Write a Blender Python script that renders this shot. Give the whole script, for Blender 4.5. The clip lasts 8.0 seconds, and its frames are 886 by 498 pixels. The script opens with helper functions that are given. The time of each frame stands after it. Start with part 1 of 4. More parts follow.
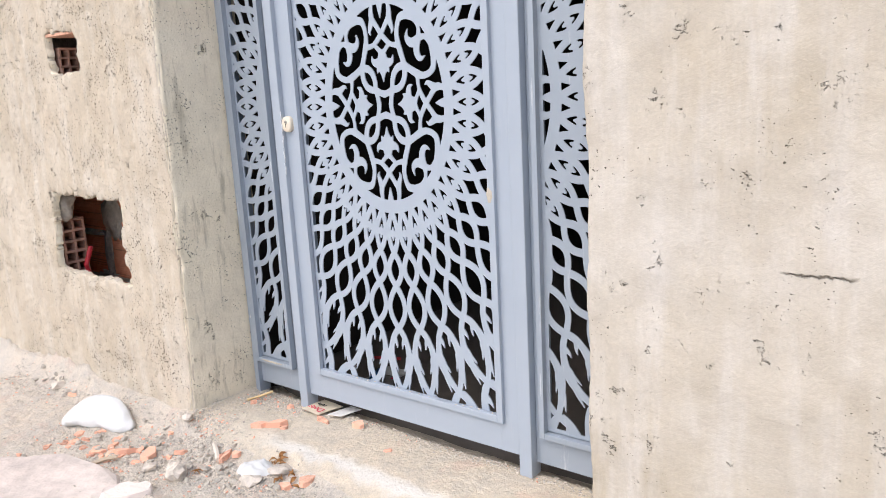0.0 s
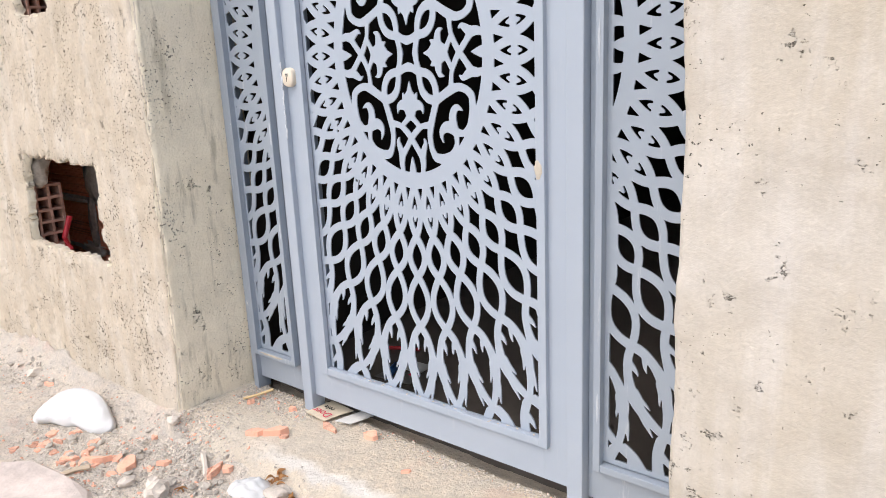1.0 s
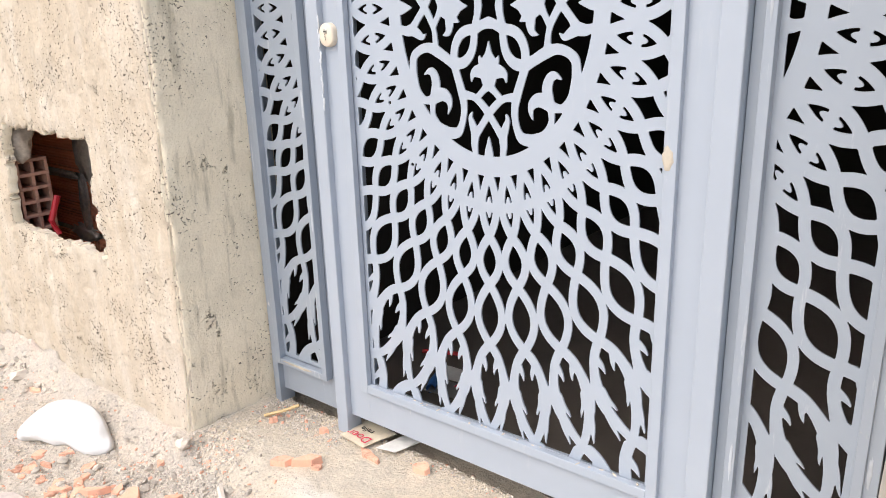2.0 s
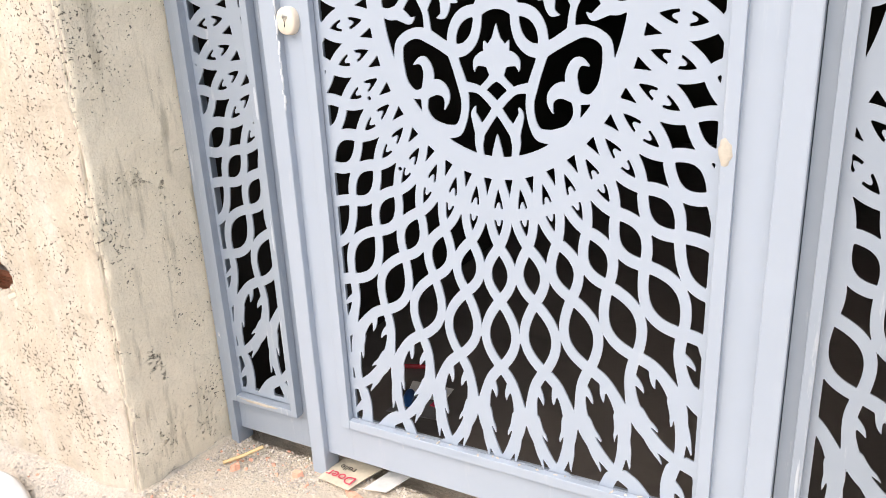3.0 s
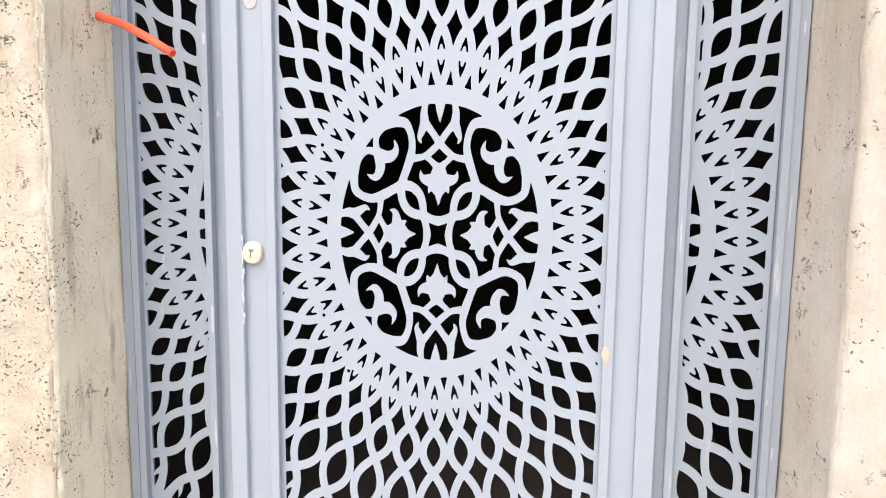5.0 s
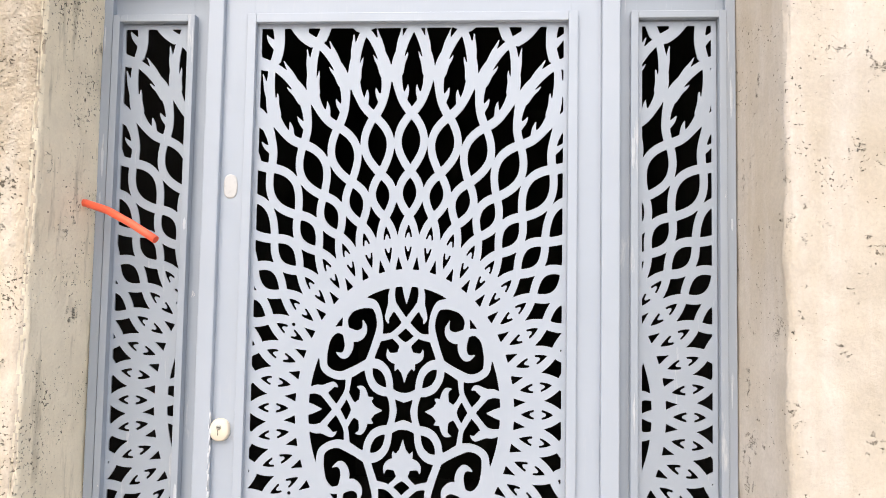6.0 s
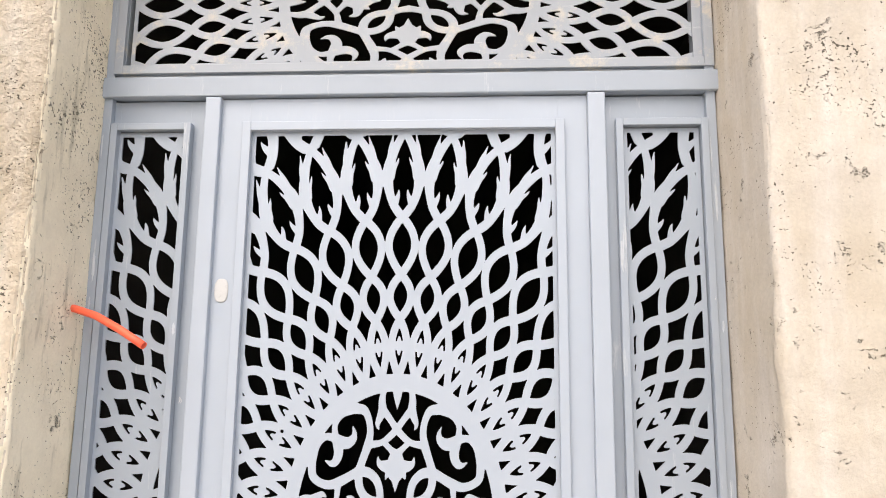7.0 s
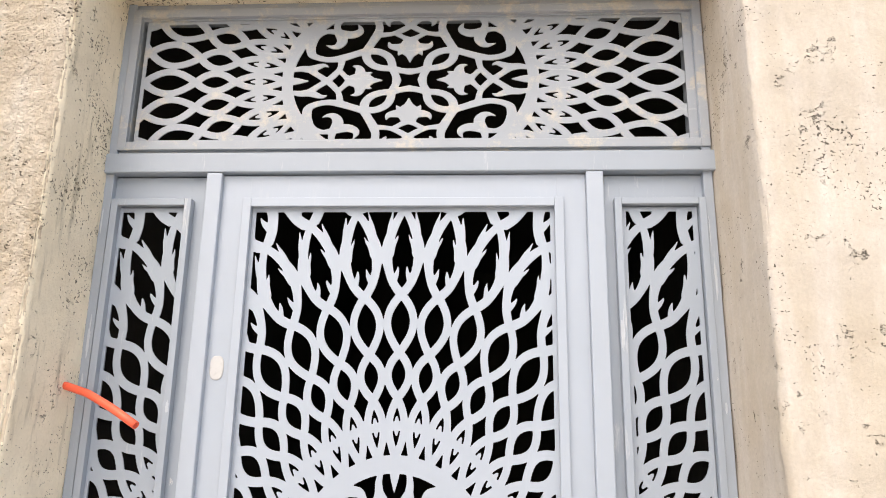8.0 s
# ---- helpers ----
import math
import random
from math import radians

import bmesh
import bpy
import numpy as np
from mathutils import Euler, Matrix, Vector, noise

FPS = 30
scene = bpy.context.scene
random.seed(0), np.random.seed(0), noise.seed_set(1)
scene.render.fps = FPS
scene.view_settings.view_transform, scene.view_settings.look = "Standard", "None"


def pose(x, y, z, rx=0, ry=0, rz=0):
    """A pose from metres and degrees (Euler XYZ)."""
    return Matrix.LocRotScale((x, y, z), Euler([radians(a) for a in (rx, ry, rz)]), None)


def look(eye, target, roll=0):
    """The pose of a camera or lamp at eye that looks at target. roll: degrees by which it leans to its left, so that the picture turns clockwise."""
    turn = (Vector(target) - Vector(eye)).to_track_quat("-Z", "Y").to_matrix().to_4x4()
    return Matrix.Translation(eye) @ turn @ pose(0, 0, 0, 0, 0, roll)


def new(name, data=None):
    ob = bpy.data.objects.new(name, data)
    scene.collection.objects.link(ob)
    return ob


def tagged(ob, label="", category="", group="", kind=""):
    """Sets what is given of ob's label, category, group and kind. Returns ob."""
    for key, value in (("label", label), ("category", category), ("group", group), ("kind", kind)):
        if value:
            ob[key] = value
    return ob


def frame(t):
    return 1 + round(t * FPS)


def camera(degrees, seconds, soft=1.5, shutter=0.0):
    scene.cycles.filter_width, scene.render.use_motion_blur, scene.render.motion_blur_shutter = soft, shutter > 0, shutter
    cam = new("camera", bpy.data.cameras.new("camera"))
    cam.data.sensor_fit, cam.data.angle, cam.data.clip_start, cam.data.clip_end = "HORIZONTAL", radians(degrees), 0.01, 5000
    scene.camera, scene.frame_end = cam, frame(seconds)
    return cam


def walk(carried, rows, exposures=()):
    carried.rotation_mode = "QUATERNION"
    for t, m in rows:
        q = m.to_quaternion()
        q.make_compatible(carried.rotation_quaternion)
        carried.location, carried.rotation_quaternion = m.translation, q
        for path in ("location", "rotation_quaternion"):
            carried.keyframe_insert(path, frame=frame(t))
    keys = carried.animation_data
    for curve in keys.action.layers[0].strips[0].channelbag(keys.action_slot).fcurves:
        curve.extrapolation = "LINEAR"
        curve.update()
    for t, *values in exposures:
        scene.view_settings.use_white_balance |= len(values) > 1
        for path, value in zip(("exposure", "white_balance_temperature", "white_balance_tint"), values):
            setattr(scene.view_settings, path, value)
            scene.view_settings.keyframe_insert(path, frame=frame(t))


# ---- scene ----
cam = camera(59.9, 8.0, soft=0.85)
PATH = [
    (0, (1.656, -1.826, 1.179), (0.439, -0.296, 0.759), -3.1),
    (0.5, (1.539, -1.658, 1.159), (0.317, -0.146, 0.688), -2.9),
    (1, (1.339, -1.499, 1.151), (0.103, -0.015, 0.629), -2.6),
    (1.5, (1.115, -1.394, 1.134), (-0.13, 0.064, 0.564), -2.2),
    (1.7, (1.033, -1.358, 1.124), (-0.205, 0.1, 0.539), -2.1),
    (2.8, (0.683, -1.237, 1.134), (-0.324, 0.364, 0.483), -2.3),
    (3, (0.599, -1.255, 1.128), (-0.346, 0.382, 0.472), -2.8),
    (3.5, (0.407, -1.4, 1.169), (-0.314, 0.345, 0.509), -2.9),
    (4, (0.375, -1.515, 1.196), (-0.15, 0.32, 0.601), -1.7),
    (4.5, (0.339, -1.666, 1.27), (-0.045, 0.249, 0.843), -0.1),
    (5, (0.264, -1.776, 1.338), (-0.011, 0.186, 1.065), 0.7),
    (5.2, (0.239, -1.813, 1.361), (0.009, 0.165, 1.17), 1.2),
    (6.3, (0.221, -1.887, 1.408), (0.094, 0.098, 1.618), 0.8),
    (6.5, (0.226, -1.886, 1.411), (0.1, 0.094, 1.665), 0.8),
    (7, (0.227, -1.887, 1.44), (0.106, 0.078, 1.793), 0.6),
    (7.5, (0.228, -1.89, 1.463), (0.11, 0.057, 1.908), 0.7),
    (8, (0.221, -1.886, 1.474), (0.108, 0.043, 1.99), 0.9),
]
EXPOSURES = [(0, 0.29, 6030, 10), (1, 0.30, 6140, 10), (1.6, 0.38, 6310, 10), (2.9, 0.65, 6370, 10), (4.5, 0.63, 6360, 10), (6.5, 0.54, 6570, 10), (8, 0.54, 6640, 10)]
walk(cam, [(t, look(eye, target, roll)) for t, eye, target, roll in PATH], EXPOSURES)

# ---- light ----
world = bpy.data.worlds.new("world")
scene.world = world
world.use_nodes = True
wt = world.node_tree
sky = wt.nodes.new("ShaderNodeTexSky")
sky.sky_type, sky.sun_disc = "NISHITA", False
sky.sun_elevation, sky.sun_rotation = radians(52), radians(200)
sky.air_density, sky.dust_density, sky.ozone_density = 1.0, 4.0, 1.0
wt.links.new(sky.outputs[0], wt.nodes["Background"].inputs[0])
wt.nodes["Background"].inputs[1].default_value = 0.15
sun = new("sun", bpy.data.lights.new("sun", "SUN"))
sun.data.energy, sun.data.angle, sun.data.color = 1.45, radians(80), (1.0, 0.935, 0.85)
sun.matrix_world = look((0.0, -5.0, 7.4), (0, 0, 1))


# ---- materials ----
def material(name, rough=0.8, metal=0.0, spec=0.5):
    """A node material; gives back the material, its nodes, its links and its shader."""
    m = bpy.data.materials.new(name)
    m.use_nodes = True
    nt = m.node_tree
    sh = nt.nodes["Principled BSDF"]
    sh.inputs["Roughness"].default_value = rough
    sh.inputs["Metallic"].default_value = metal
    sh.inputs["Specular IOR Level"].default_value = spec
    return m, nt.nodes, nt.links, sh


def noise_node(nt, ln, scale, detail=4, rough=0.55, vec=None, kind="noise"):
    if kind == "voronoi":
        n = nt.new("ShaderNodeTexVoronoi")
    else:
        n = nt.new("ShaderNodeTexNoise")
        n.inputs["Detail"].default_value, n.inputs["Roughness"].default_value = detail, rough
    n.inputs["Scale"].default_value = scale
    if vec:
        ln.new(vec, n.inputs["Vector"])
    return n


def ramp(nt, ln, source, *stops):
    r = nt.new("ShaderNodeValToRGB")
    el = r.color_ramp.elements
    while len(el) < len(stops):
        el.new(0.5)
    for e, (p, c) in zip(el, stops):
        e.position = p
        e.color = (*c, 1) if isinstance(c, tuple) else (c, c, c, 1)
    ln.new(source, r.inputs[0])
    return r.outputs[0]


def mix(nt, ln, fac, a, b, blend="MIX"):
    n = nt.new("ShaderNodeMix")
    n.data_type, n.blend_type = "RGBA", blend
    for key, v in ((0, fac), (6, a), (7, b)):
        if isinstance(v, (int, float)):
            n.inputs[key].default_value = v
        elif isinstance(v, tuple):
            n.inputs[key].default_value = (*v, 1)
        else:
            ln.new(v, n.inputs[key])
    return n.outputs[2]


def math_node(nt, ln, op, a, b=None):
    n = nt.new("ShaderNodeMath")
    n.operation = op
    for i, v in enumerate((a, b)):
        if v is None:
            continue
        if isinstance(v, (int, float)):
            n.inputs[i].default_value = v
        else:
            ln.new(v, n.inputs[i])
    return n.outputs[0]


def bump(nt, ln, sh, height, strength, distance):
    b = nt.new("ShaderNodeBump")
    b.inputs["Strength"].default_value, b.inputs["Distance"].default_value = strength, distance
    ln.new(height, b.inputs["Height"])
    ln.new(b.outputs[0], sh.inputs["Normal"])


def position(nt, ln, scale=(1, 1, 1), turn=(0, 0, 0)):
    g = nt.new("ShaderNodeNewGeometry")
    m = nt.new("ShaderNodeMapping")
    m.inputs["Scale"].default_value = scale
    m.inputs["Rotation"].default_value = turn
    ln.new(g.outputs["Position"], m.inputs["Vector"])
    return m.outputs[0]


def plaster(name, light, dark, streak, pitted=0.62, coarse=False, reach=(5, 5, 0.7), climb=0.0, blotch=0.46, grain=0.36, relief=0.006, crack=None):
    m, nt, ln, sh = material(name, 0.92, spec=0.2)
    pos = position(nt, ln)
    big = noise_node(nt, ln, 1.6, 5, 0.6, pos)
    mid = noise_node(nt, ln, 9, 6, 0.65, pos)
    tall = noise_node(nt, ln, 3.0, 5, 0.6, position(nt, ln, reach))
    fine = noise_node(nt, ln, 120, 4, 0.7, pos)
    c = mix(nt, ln, ramp(nt, ln, big.outputs[0], (0.35, 0.0), (0.65, 1.0)), light, dark)
    c = mix(nt, ln, ramp(nt, ln, tall.outputs[0], (blotch, 0.0), (0.70, 0.8)), c, streak)
    c = mix(nt, ln, ramp(nt, ln, mid.outputs[0], (0.42, 0.0), (0.78, 0.34)), c, tuple(v * 0.62 for v in dark))
    c = mix(nt, ln, grain, c, ramp(nt, ln, fine.outputs[0], (0.3, 0.55), (0.7, 1.0)), "MULTIPLY")
    # torn pits left by the trowel, in clusters
    pit = noise_node(nt, ln, 120, 2, 0.6, position(nt, ln, (1, 1, 1.3), (0, 0.5, 0)))
    gash = noise_node(nt, ln, 38, 4, 0.7, position(nt, ln, (0.7, 0.7, 2.2), (0, 0.3, 0)))
    where = noise_node(nt, ln, 6.5, 4, 0.7, pos)
    cluster = math_node(nt, ln, "SUBTRACT", where.outputs[0], 0.5)
    # the render was torn more where it was reached from the ladder
    level = nt.new("ShaderNodeSeparateXYZ")
    ln.new(pos, level.inputs[0])
    cluster = math_node(nt, ln, "ADD", cluster, ramp(nt, ln, math_node(nt, ln, "MULTIPLY", level.outputs[2], 0.25), (0.33, 0.0), (0.50, climb)))
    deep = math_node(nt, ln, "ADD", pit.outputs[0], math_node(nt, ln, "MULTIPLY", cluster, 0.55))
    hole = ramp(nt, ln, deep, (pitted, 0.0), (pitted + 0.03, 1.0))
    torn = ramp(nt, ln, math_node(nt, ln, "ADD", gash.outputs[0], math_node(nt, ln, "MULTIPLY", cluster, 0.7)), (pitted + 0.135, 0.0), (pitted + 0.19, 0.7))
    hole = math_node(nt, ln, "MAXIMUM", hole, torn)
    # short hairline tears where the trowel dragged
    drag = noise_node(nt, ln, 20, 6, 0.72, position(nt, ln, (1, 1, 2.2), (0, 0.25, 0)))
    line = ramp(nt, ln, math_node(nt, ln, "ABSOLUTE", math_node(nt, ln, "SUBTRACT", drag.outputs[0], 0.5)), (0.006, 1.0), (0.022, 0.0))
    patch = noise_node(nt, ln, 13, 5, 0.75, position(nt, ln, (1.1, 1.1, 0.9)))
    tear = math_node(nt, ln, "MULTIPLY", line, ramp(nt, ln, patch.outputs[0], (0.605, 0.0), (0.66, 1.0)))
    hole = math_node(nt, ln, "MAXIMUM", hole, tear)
    if crack:
        # one hairline crack that runs level along the wall: its ends and its height
        a, b, z = crack
        wave = math_node(nt, ln, "MULTIPLY", math_node(nt, ln, "SUBTRACT", mid.outputs[0], 0.5), 0.05)
        off = math_node(nt, ln, "ABSOLUTE", math_node(nt, ln, "ADD", math_node(nt, ln, "SUBTRACT", level.outputs[2], z), wave))
        along = math_node(nt, ln, "ABSOLUTE", math_node(nt, ln, "SUBTRACT", level.outputs[0], (a + b) / 2))
        split = math_node(nt, ln, "MULTIPLY", ramp(nt, ln, off, (0.0006, 1.0), (0.0032, 0.0)), ramp(nt, ln, along, ((b - a) * 0.42, 1.0), ((b - a) * 0.55, 0.0)))
        hole = math_node(nt, ln, "MAXIMUM", hole, split)
    # the shade inside pits, tears and crack is put into the colour
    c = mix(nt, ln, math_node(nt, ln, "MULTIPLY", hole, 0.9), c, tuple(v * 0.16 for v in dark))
    ln.new(c, sh.inputs["Base Color"])
    h = math_node(nt, ln, "SUBTRACT", math_node(nt, ln, "MULTIPLY", fine.outputs[0], 0.7), math_node(nt, ln, "MULTIPLY", hole, 1.6))
    h = math_node(nt, ln, "ADD", h, math_node(nt, ln, "MULTIPLY", mid.outputs[0], 1.0))
    if coarse:
        # thrown roughcast on the upper part of the wall
        xyz = nt.new("ShaderNodeSeparateXYZ")
        ln.new(pos, xyz.inputs[0])
        high = ramp(nt, ln, math_node(nt, ln, "ADD", math_node(nt, ln, "MULTIPLY", xyz.outputs[2], 0.25), math_node(nt, ln, "MULTIPLY", mid.outputs[0], 0.12)), (0.47, 0.0), (0.55, 1.0))
        lumps = noise_node(nt, ln, 30, 5, 0.62, pos)
        h = math_node(nt, ln, "ADD", h, math_node(nt, ln, "MULTIPLY", math_node(nt, ln, "MULTIPLY", lumps.outputs[0], high), 5.0))
    bump(nt, ln, sh, h, 1.0, relief)
    return m


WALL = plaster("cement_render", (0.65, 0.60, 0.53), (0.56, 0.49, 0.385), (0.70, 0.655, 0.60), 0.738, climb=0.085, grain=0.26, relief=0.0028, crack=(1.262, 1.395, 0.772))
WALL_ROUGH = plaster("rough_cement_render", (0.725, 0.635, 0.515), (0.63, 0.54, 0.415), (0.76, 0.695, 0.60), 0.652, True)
# reveal and lintel: the wall's render brightened in its colour for missing bounced light
LIT_RENDER = plaster("brightened_render", (0.93, 0.85, 0.68), (0.86, 0.775, 0.60), (0.52, 0.465, 0.34), 0.682, False, (9, 9, 1.6), 0.06, 0.56, 0.14, 0.0045)


def paint(name, base, worn, stain=0.64, upright=True):
    m, nt, ln, sh = material(name, 0.38, spec=0.8)
    pos = position(nt, ln)
    big = noise_node(nt, ln, 5, 4, 0.6, pos)
    brush = noise_node(nt, ln, 60, 3, 0.6, position(nt, ln, (1, 1, 0.06)))
    chips = noise_node(nt, ln, 22, 6, 0.7, position(nt, ln, (1, 1, 0.5)))
    c = mix(nt, ln, ramp(nt, ln, big.outputs[0], (0.3, 0.0), (0.7, 0.5)), base, tuple(v * 0.9 for v in base))
    c = mix(nt, ln, ramp(nt, ln, chips.outputs[0], (0.69, 0.0), (0.73, worn)), c, (0.62, 0.62, 0.60))
    scuff = noise_node(nt, ln, 30, 6, 0.75, position(nt, ln, (1, 1, 0.12) if upright else (0.12, 1, 1)))
    c = mix(nt, ln, ramp(nt, ln, scuff.outputs[0], (0.60, 0.0), (0.72, worn * 0.7)), c, (0.60, 0.61, 0.61))
    c = mix(nt, ln, ramp(nt, ln, noise_node(nt, ln, 13, 7, 0.75, pos).outputs[0], (stain + 0.03, 0.0), (stain + 0.14, min(1.0, worn * 0.6))), c, (0.56, 0.50, 0.385))
    ln.new(c, sh.inputs["Base Color"])
    ln.new(ramp(nt, ln, big.outputs[0], (0.3, 0.30), (0.7, 0.44)), sh.inputs["Roughness"])
    bump(nt, ln, sh, math_node(nt, ln, "ADD", brush.outputs[0], chips.outputs[0]), 0.18, 0.001)
    return m


PAINT = paint("grey_blue_paint", (0.395, 0.447, 0.52), 0.3)
STAINED = paint("lime_stained_grey_blue_paint", (0.318, 0.348, 0.388), 1.0, 0.49, False)
WORN = paint("worn_grey_blue_paint", (0.32, 0.365, 0.425), 1.0)


def plain(name, colour, rough=0.7, scale=30, vary=0.25, depth=0.002, metal=0.0):
    m, nt, ln, sh = material(name, rough, metal)
    pos = position(nt, ln)
    n = noise_node(nt, ln, scale, 5, 0.6, pos)
    big = noise_node(nt, ln, scale / 7, 3, 0.6, pos)
    info = nt.new("ShaderNodeObjectInfo")
    k = math_node(nt, ln, "ADD", n.outputs[0], math_node(nt, ln, "MULTIPLY", math_node(nt, ln, "ADD", big.outputs[0], info.outputs["Random"]), 0.5))
    lo, hi = tuple(v * (1 - vary) for v in colour), tuple(min(1, v * (1 + vary)) for v in colour)
    ln.new(ramp(nt, ln, k, (0.55, lo), (1.35, hi)), sh.inputs["Base Color"])
    bump(nt, ln, sh, n.outputs[0], 0.5, depth)
    return m


CLAY = plain("orange_clay", (0.68, 0.31, 0.18), 0.9, 60, 0.3)
CLAY_DARK = plain("darkened_clay", (0.34, 0.11, 0.06), 0.9, 60, 0.3)
DUSTY = plain("dusty_clay", (0.40, 0.235, 0.175), 0.95, 40, 0.4, 0.006)
MORTAR = plain("mortar", (0.47, 0.425, 0.365), 0.95, 50, 0.3, 0.006)
# near-black hall walls and a darkened dusty floor: the gloom is in the colours
DARKENED_INSIDE = plain("darkened_inner_surface", (0.034, 0.028, 0.024), 0.95, 12, 0.3, 0.004)
DARKENED_FLOOR = plain("darkened_dusty_floor", (0.115, 0.10, 0.088), 0.6, 9, 0.3, 0.002)
BONE = plain("ivory_plastic", (0.72, 0.64, 0.52), 0.35, 20, 0.06, 0.0003)
STEEL = plain("steel", (0.5, 0.48, 0.44), 0.35, 80, 0.15, 0.0003, 1.0)
DARK = plain("dark_slot", (0.02, 0.02, 0.02), 0.8, 20, 0.1)
ORANGE = plain("orange_plastic", (0.80, 0.125, 0.06), 0.4, 40, 0.12, 0.0004)
BAG = plain("white_plastic_film", (0.60, 0.60, 0.595), 0.7, 12, 0.08, 0.006)
WOOD = plain("splintered_wood", (0.42, 0.34, 0.25), 0.85, 40, 0.3)
STONE = plain("pale_rubble", (0.50, 0.445, 0.385), 0.95, 30, 0.4, 0.004)
CARD = plain("stained_card", (0.62, 0.55, 0.42), 0.8, 25, 0.2, 0.001)
WHITE = plain("white_paper", (0.72, 0.71, 0.68), 0.8, 25, 0.12, 0.001)
RED = plain("red_ink", (0.60, 0.05, 0.10), 0.7, 25, 0.1, 0.0003)
REDFILM = plain("red_film", (0.45, 0.02, 0.03), 0.4, 25, 0.2, 0.002)
BLUE = plain("blue_plastic", (0.05, 0.16, 0.42), 0.4, 25, 0.2, 0.001)
PUTTY = plain("putty", (0.45, 0.405, 0.335), 0.9, 60, 0.2, 0.002)
FILLER = plain("pale_filler", (0.58, 0.61, 0.64), 0.6, 60, 0.1, 0.001)
LIME = plain("wiped_lime", (0.44, 0.475, 0.515), 0.6, 60, 0.1, 0.001)
BLANK = plain("scuffed_off_white_plastic", (0.47, 0.47, 0.465), 0.5, 90, 0.16, 0.0006)
FILM = plain("grey_plastic_film", (0.20, 0.195, 0.185), 0.4, 25, 0.3, 0.003)
CHIP = plain("dusty_brick", (0.60, 0.34, 0.24), 0.95, 60, 0.45, 0.008)
PINK = plain("pinkish_plaster", (0.63, 0.55, 0.50), 0.92, 9, 0.28, 0.03)
STRAW = plain("yellow_wood", (0.50, 0.38, 0.20), 0.85, 40, 0.3)
DRY = plain("dry_leaf", (0.42, 0.23, 0.09), 0.8, 40, 0.3, 0.002)


def earth(name, dry, warm, grey, red, relief, spill=False):
    m, nt, ln, sh = material(name, 0.95, spec=0.2)
    pos = position(nt, ln)
    big = noise_node(nt, ln, 2.2, 5, 0.6, pos)
    mid = noise_node(nt, ln, 14, 6, 0.7, pos)
    fine = noise_node(nt, ln, 150, 4, 0.7, pos)
    grit = noise_node(nt, ln, 55, 5, 0.7, pos)
    c = mix(nt, ln, ramp(nt, ln, big.outputs[0], (0.38, 0.0), (0.62, 1.0)), dry, warm)
    c = mix(nt, ln, ramp(nt, ln, mid.outputs[0], (0.42, 0.0), (0.68, 0.7)), c, grey)
    c = mix(nt, ln, ramp(nt, ln, noise_node(nt, ln, 5, 4, 0.6, pos).outputs[0], (0.60, 0.0), (0.68, 0.5)), c, red)
    c = mix(nt, ln, 0.5 * relief, c, ramp(nt, ln, fine.outputs[0], (0.3, 0.45), (0.65, 1.0)), "MULTIPLY")
    if spill:
        # a spill of lime along the edge of the sill
        xyz = nt.new("ShaderNodeSeparateXYZ")
        ln.new(pos, xyz.inputs[0])
        wave = math_node(nt, ln, "MULTIPLY", math_node(nt, ln, "SUBTRACT", noise_node(nt, ln, 7, 5, 0.65, pos).outputs[0], 0.5), 0.12)
        across = math_node(nt, ln, "ABSOLUTE", math_node(nt, ln, "ADD", math_node(nt, ln, "ADD", xyz.outputs[1], 0.262), wave))
        along = math_node(nt, ln, "ABSOLUTE", math_node(nt, ln, "SUBTRACT", xyz.outputs[0], 0.05))
        lime = math_node(nt, ln, "MULTIPLY", ramp(nt, ln, across, (0.010, 1.0), (0.034, 0.0)), ramp(nt, ln, along, (0.35, 1.0), (0.55, 0.0)))
        c = mix(nt, ln, math_node(nt, ln, "MULTIPLY", lime, 0.75), c, (0.76, 0.73, 0.68))
    ln.new(c, sh.inputs["Base Color"])
    h = math_node(nt, ln, "ADD", mid.outputs[0], math_node(nt, ln, "MULTIPLY", fine.outputs[0], 0.6))
    h = math_node(nt, ln, "ADD", h, math_node(nt, ln, "MULTIPLY", grit.outputs[0], 1.6))
    bump(nt, ln, sh, h, relief, 0.008)
    return m


EARTH = earth("dusty_ground", (0.75, 0.68, 0.585), (0.80, 0.70, 0.58), (0.62, 0.58, 0.53), (0.74, 0.57, 0.48), 1.0)
SILL = earth("dusty_cement_sill", (0.72, 0.64, 0.525), (0.77, 0.66, 0.515), (0.57, 0.51, 0.425), (0.72, 0.54, 0.43), 0.75, True)


# ---- mesh helpers ----
def part(name, bm, mat, parent=None, label=""):
    me = bpy.data.meshes.new(name)
    if isinstance(bm, tuple):
        me.from_pydata(*bm)
    else:
        bm.to_mesh(me)
        bm.free()
    me.materials.append(mat)
    ob = new(name, me)
    ob.parent = parent
    if label:
        tagged(ob, label)
    return ob


def box(bm, x0, x1, y0, y1, z0, z1, bevel=0.0015):
    made = bmesh.ops.create_cube(bm, size=1, matrix=Matrix.Translation(((x0 + x1) / 2, (y0 + y1) / 2, (z0 + z1) / 2)) @ Matrix.Diagonal((x1 - x0, y1 - y0, z1 - z0, 1)))
    if bevel:
        edges = list({e for v in made["verts"] for e in v.link_edges})
        bmesh.ops.bevel(bm, geom=edges, offset=bevel, segments=2, profile=0.5, affect="EDGES")
    return bm


def bar(name, mat, parent, *size, bevel=0.0015, label=""):
    return part(name, box(bmesh.new(), *size, bevel=bevel), mat, parent, label)


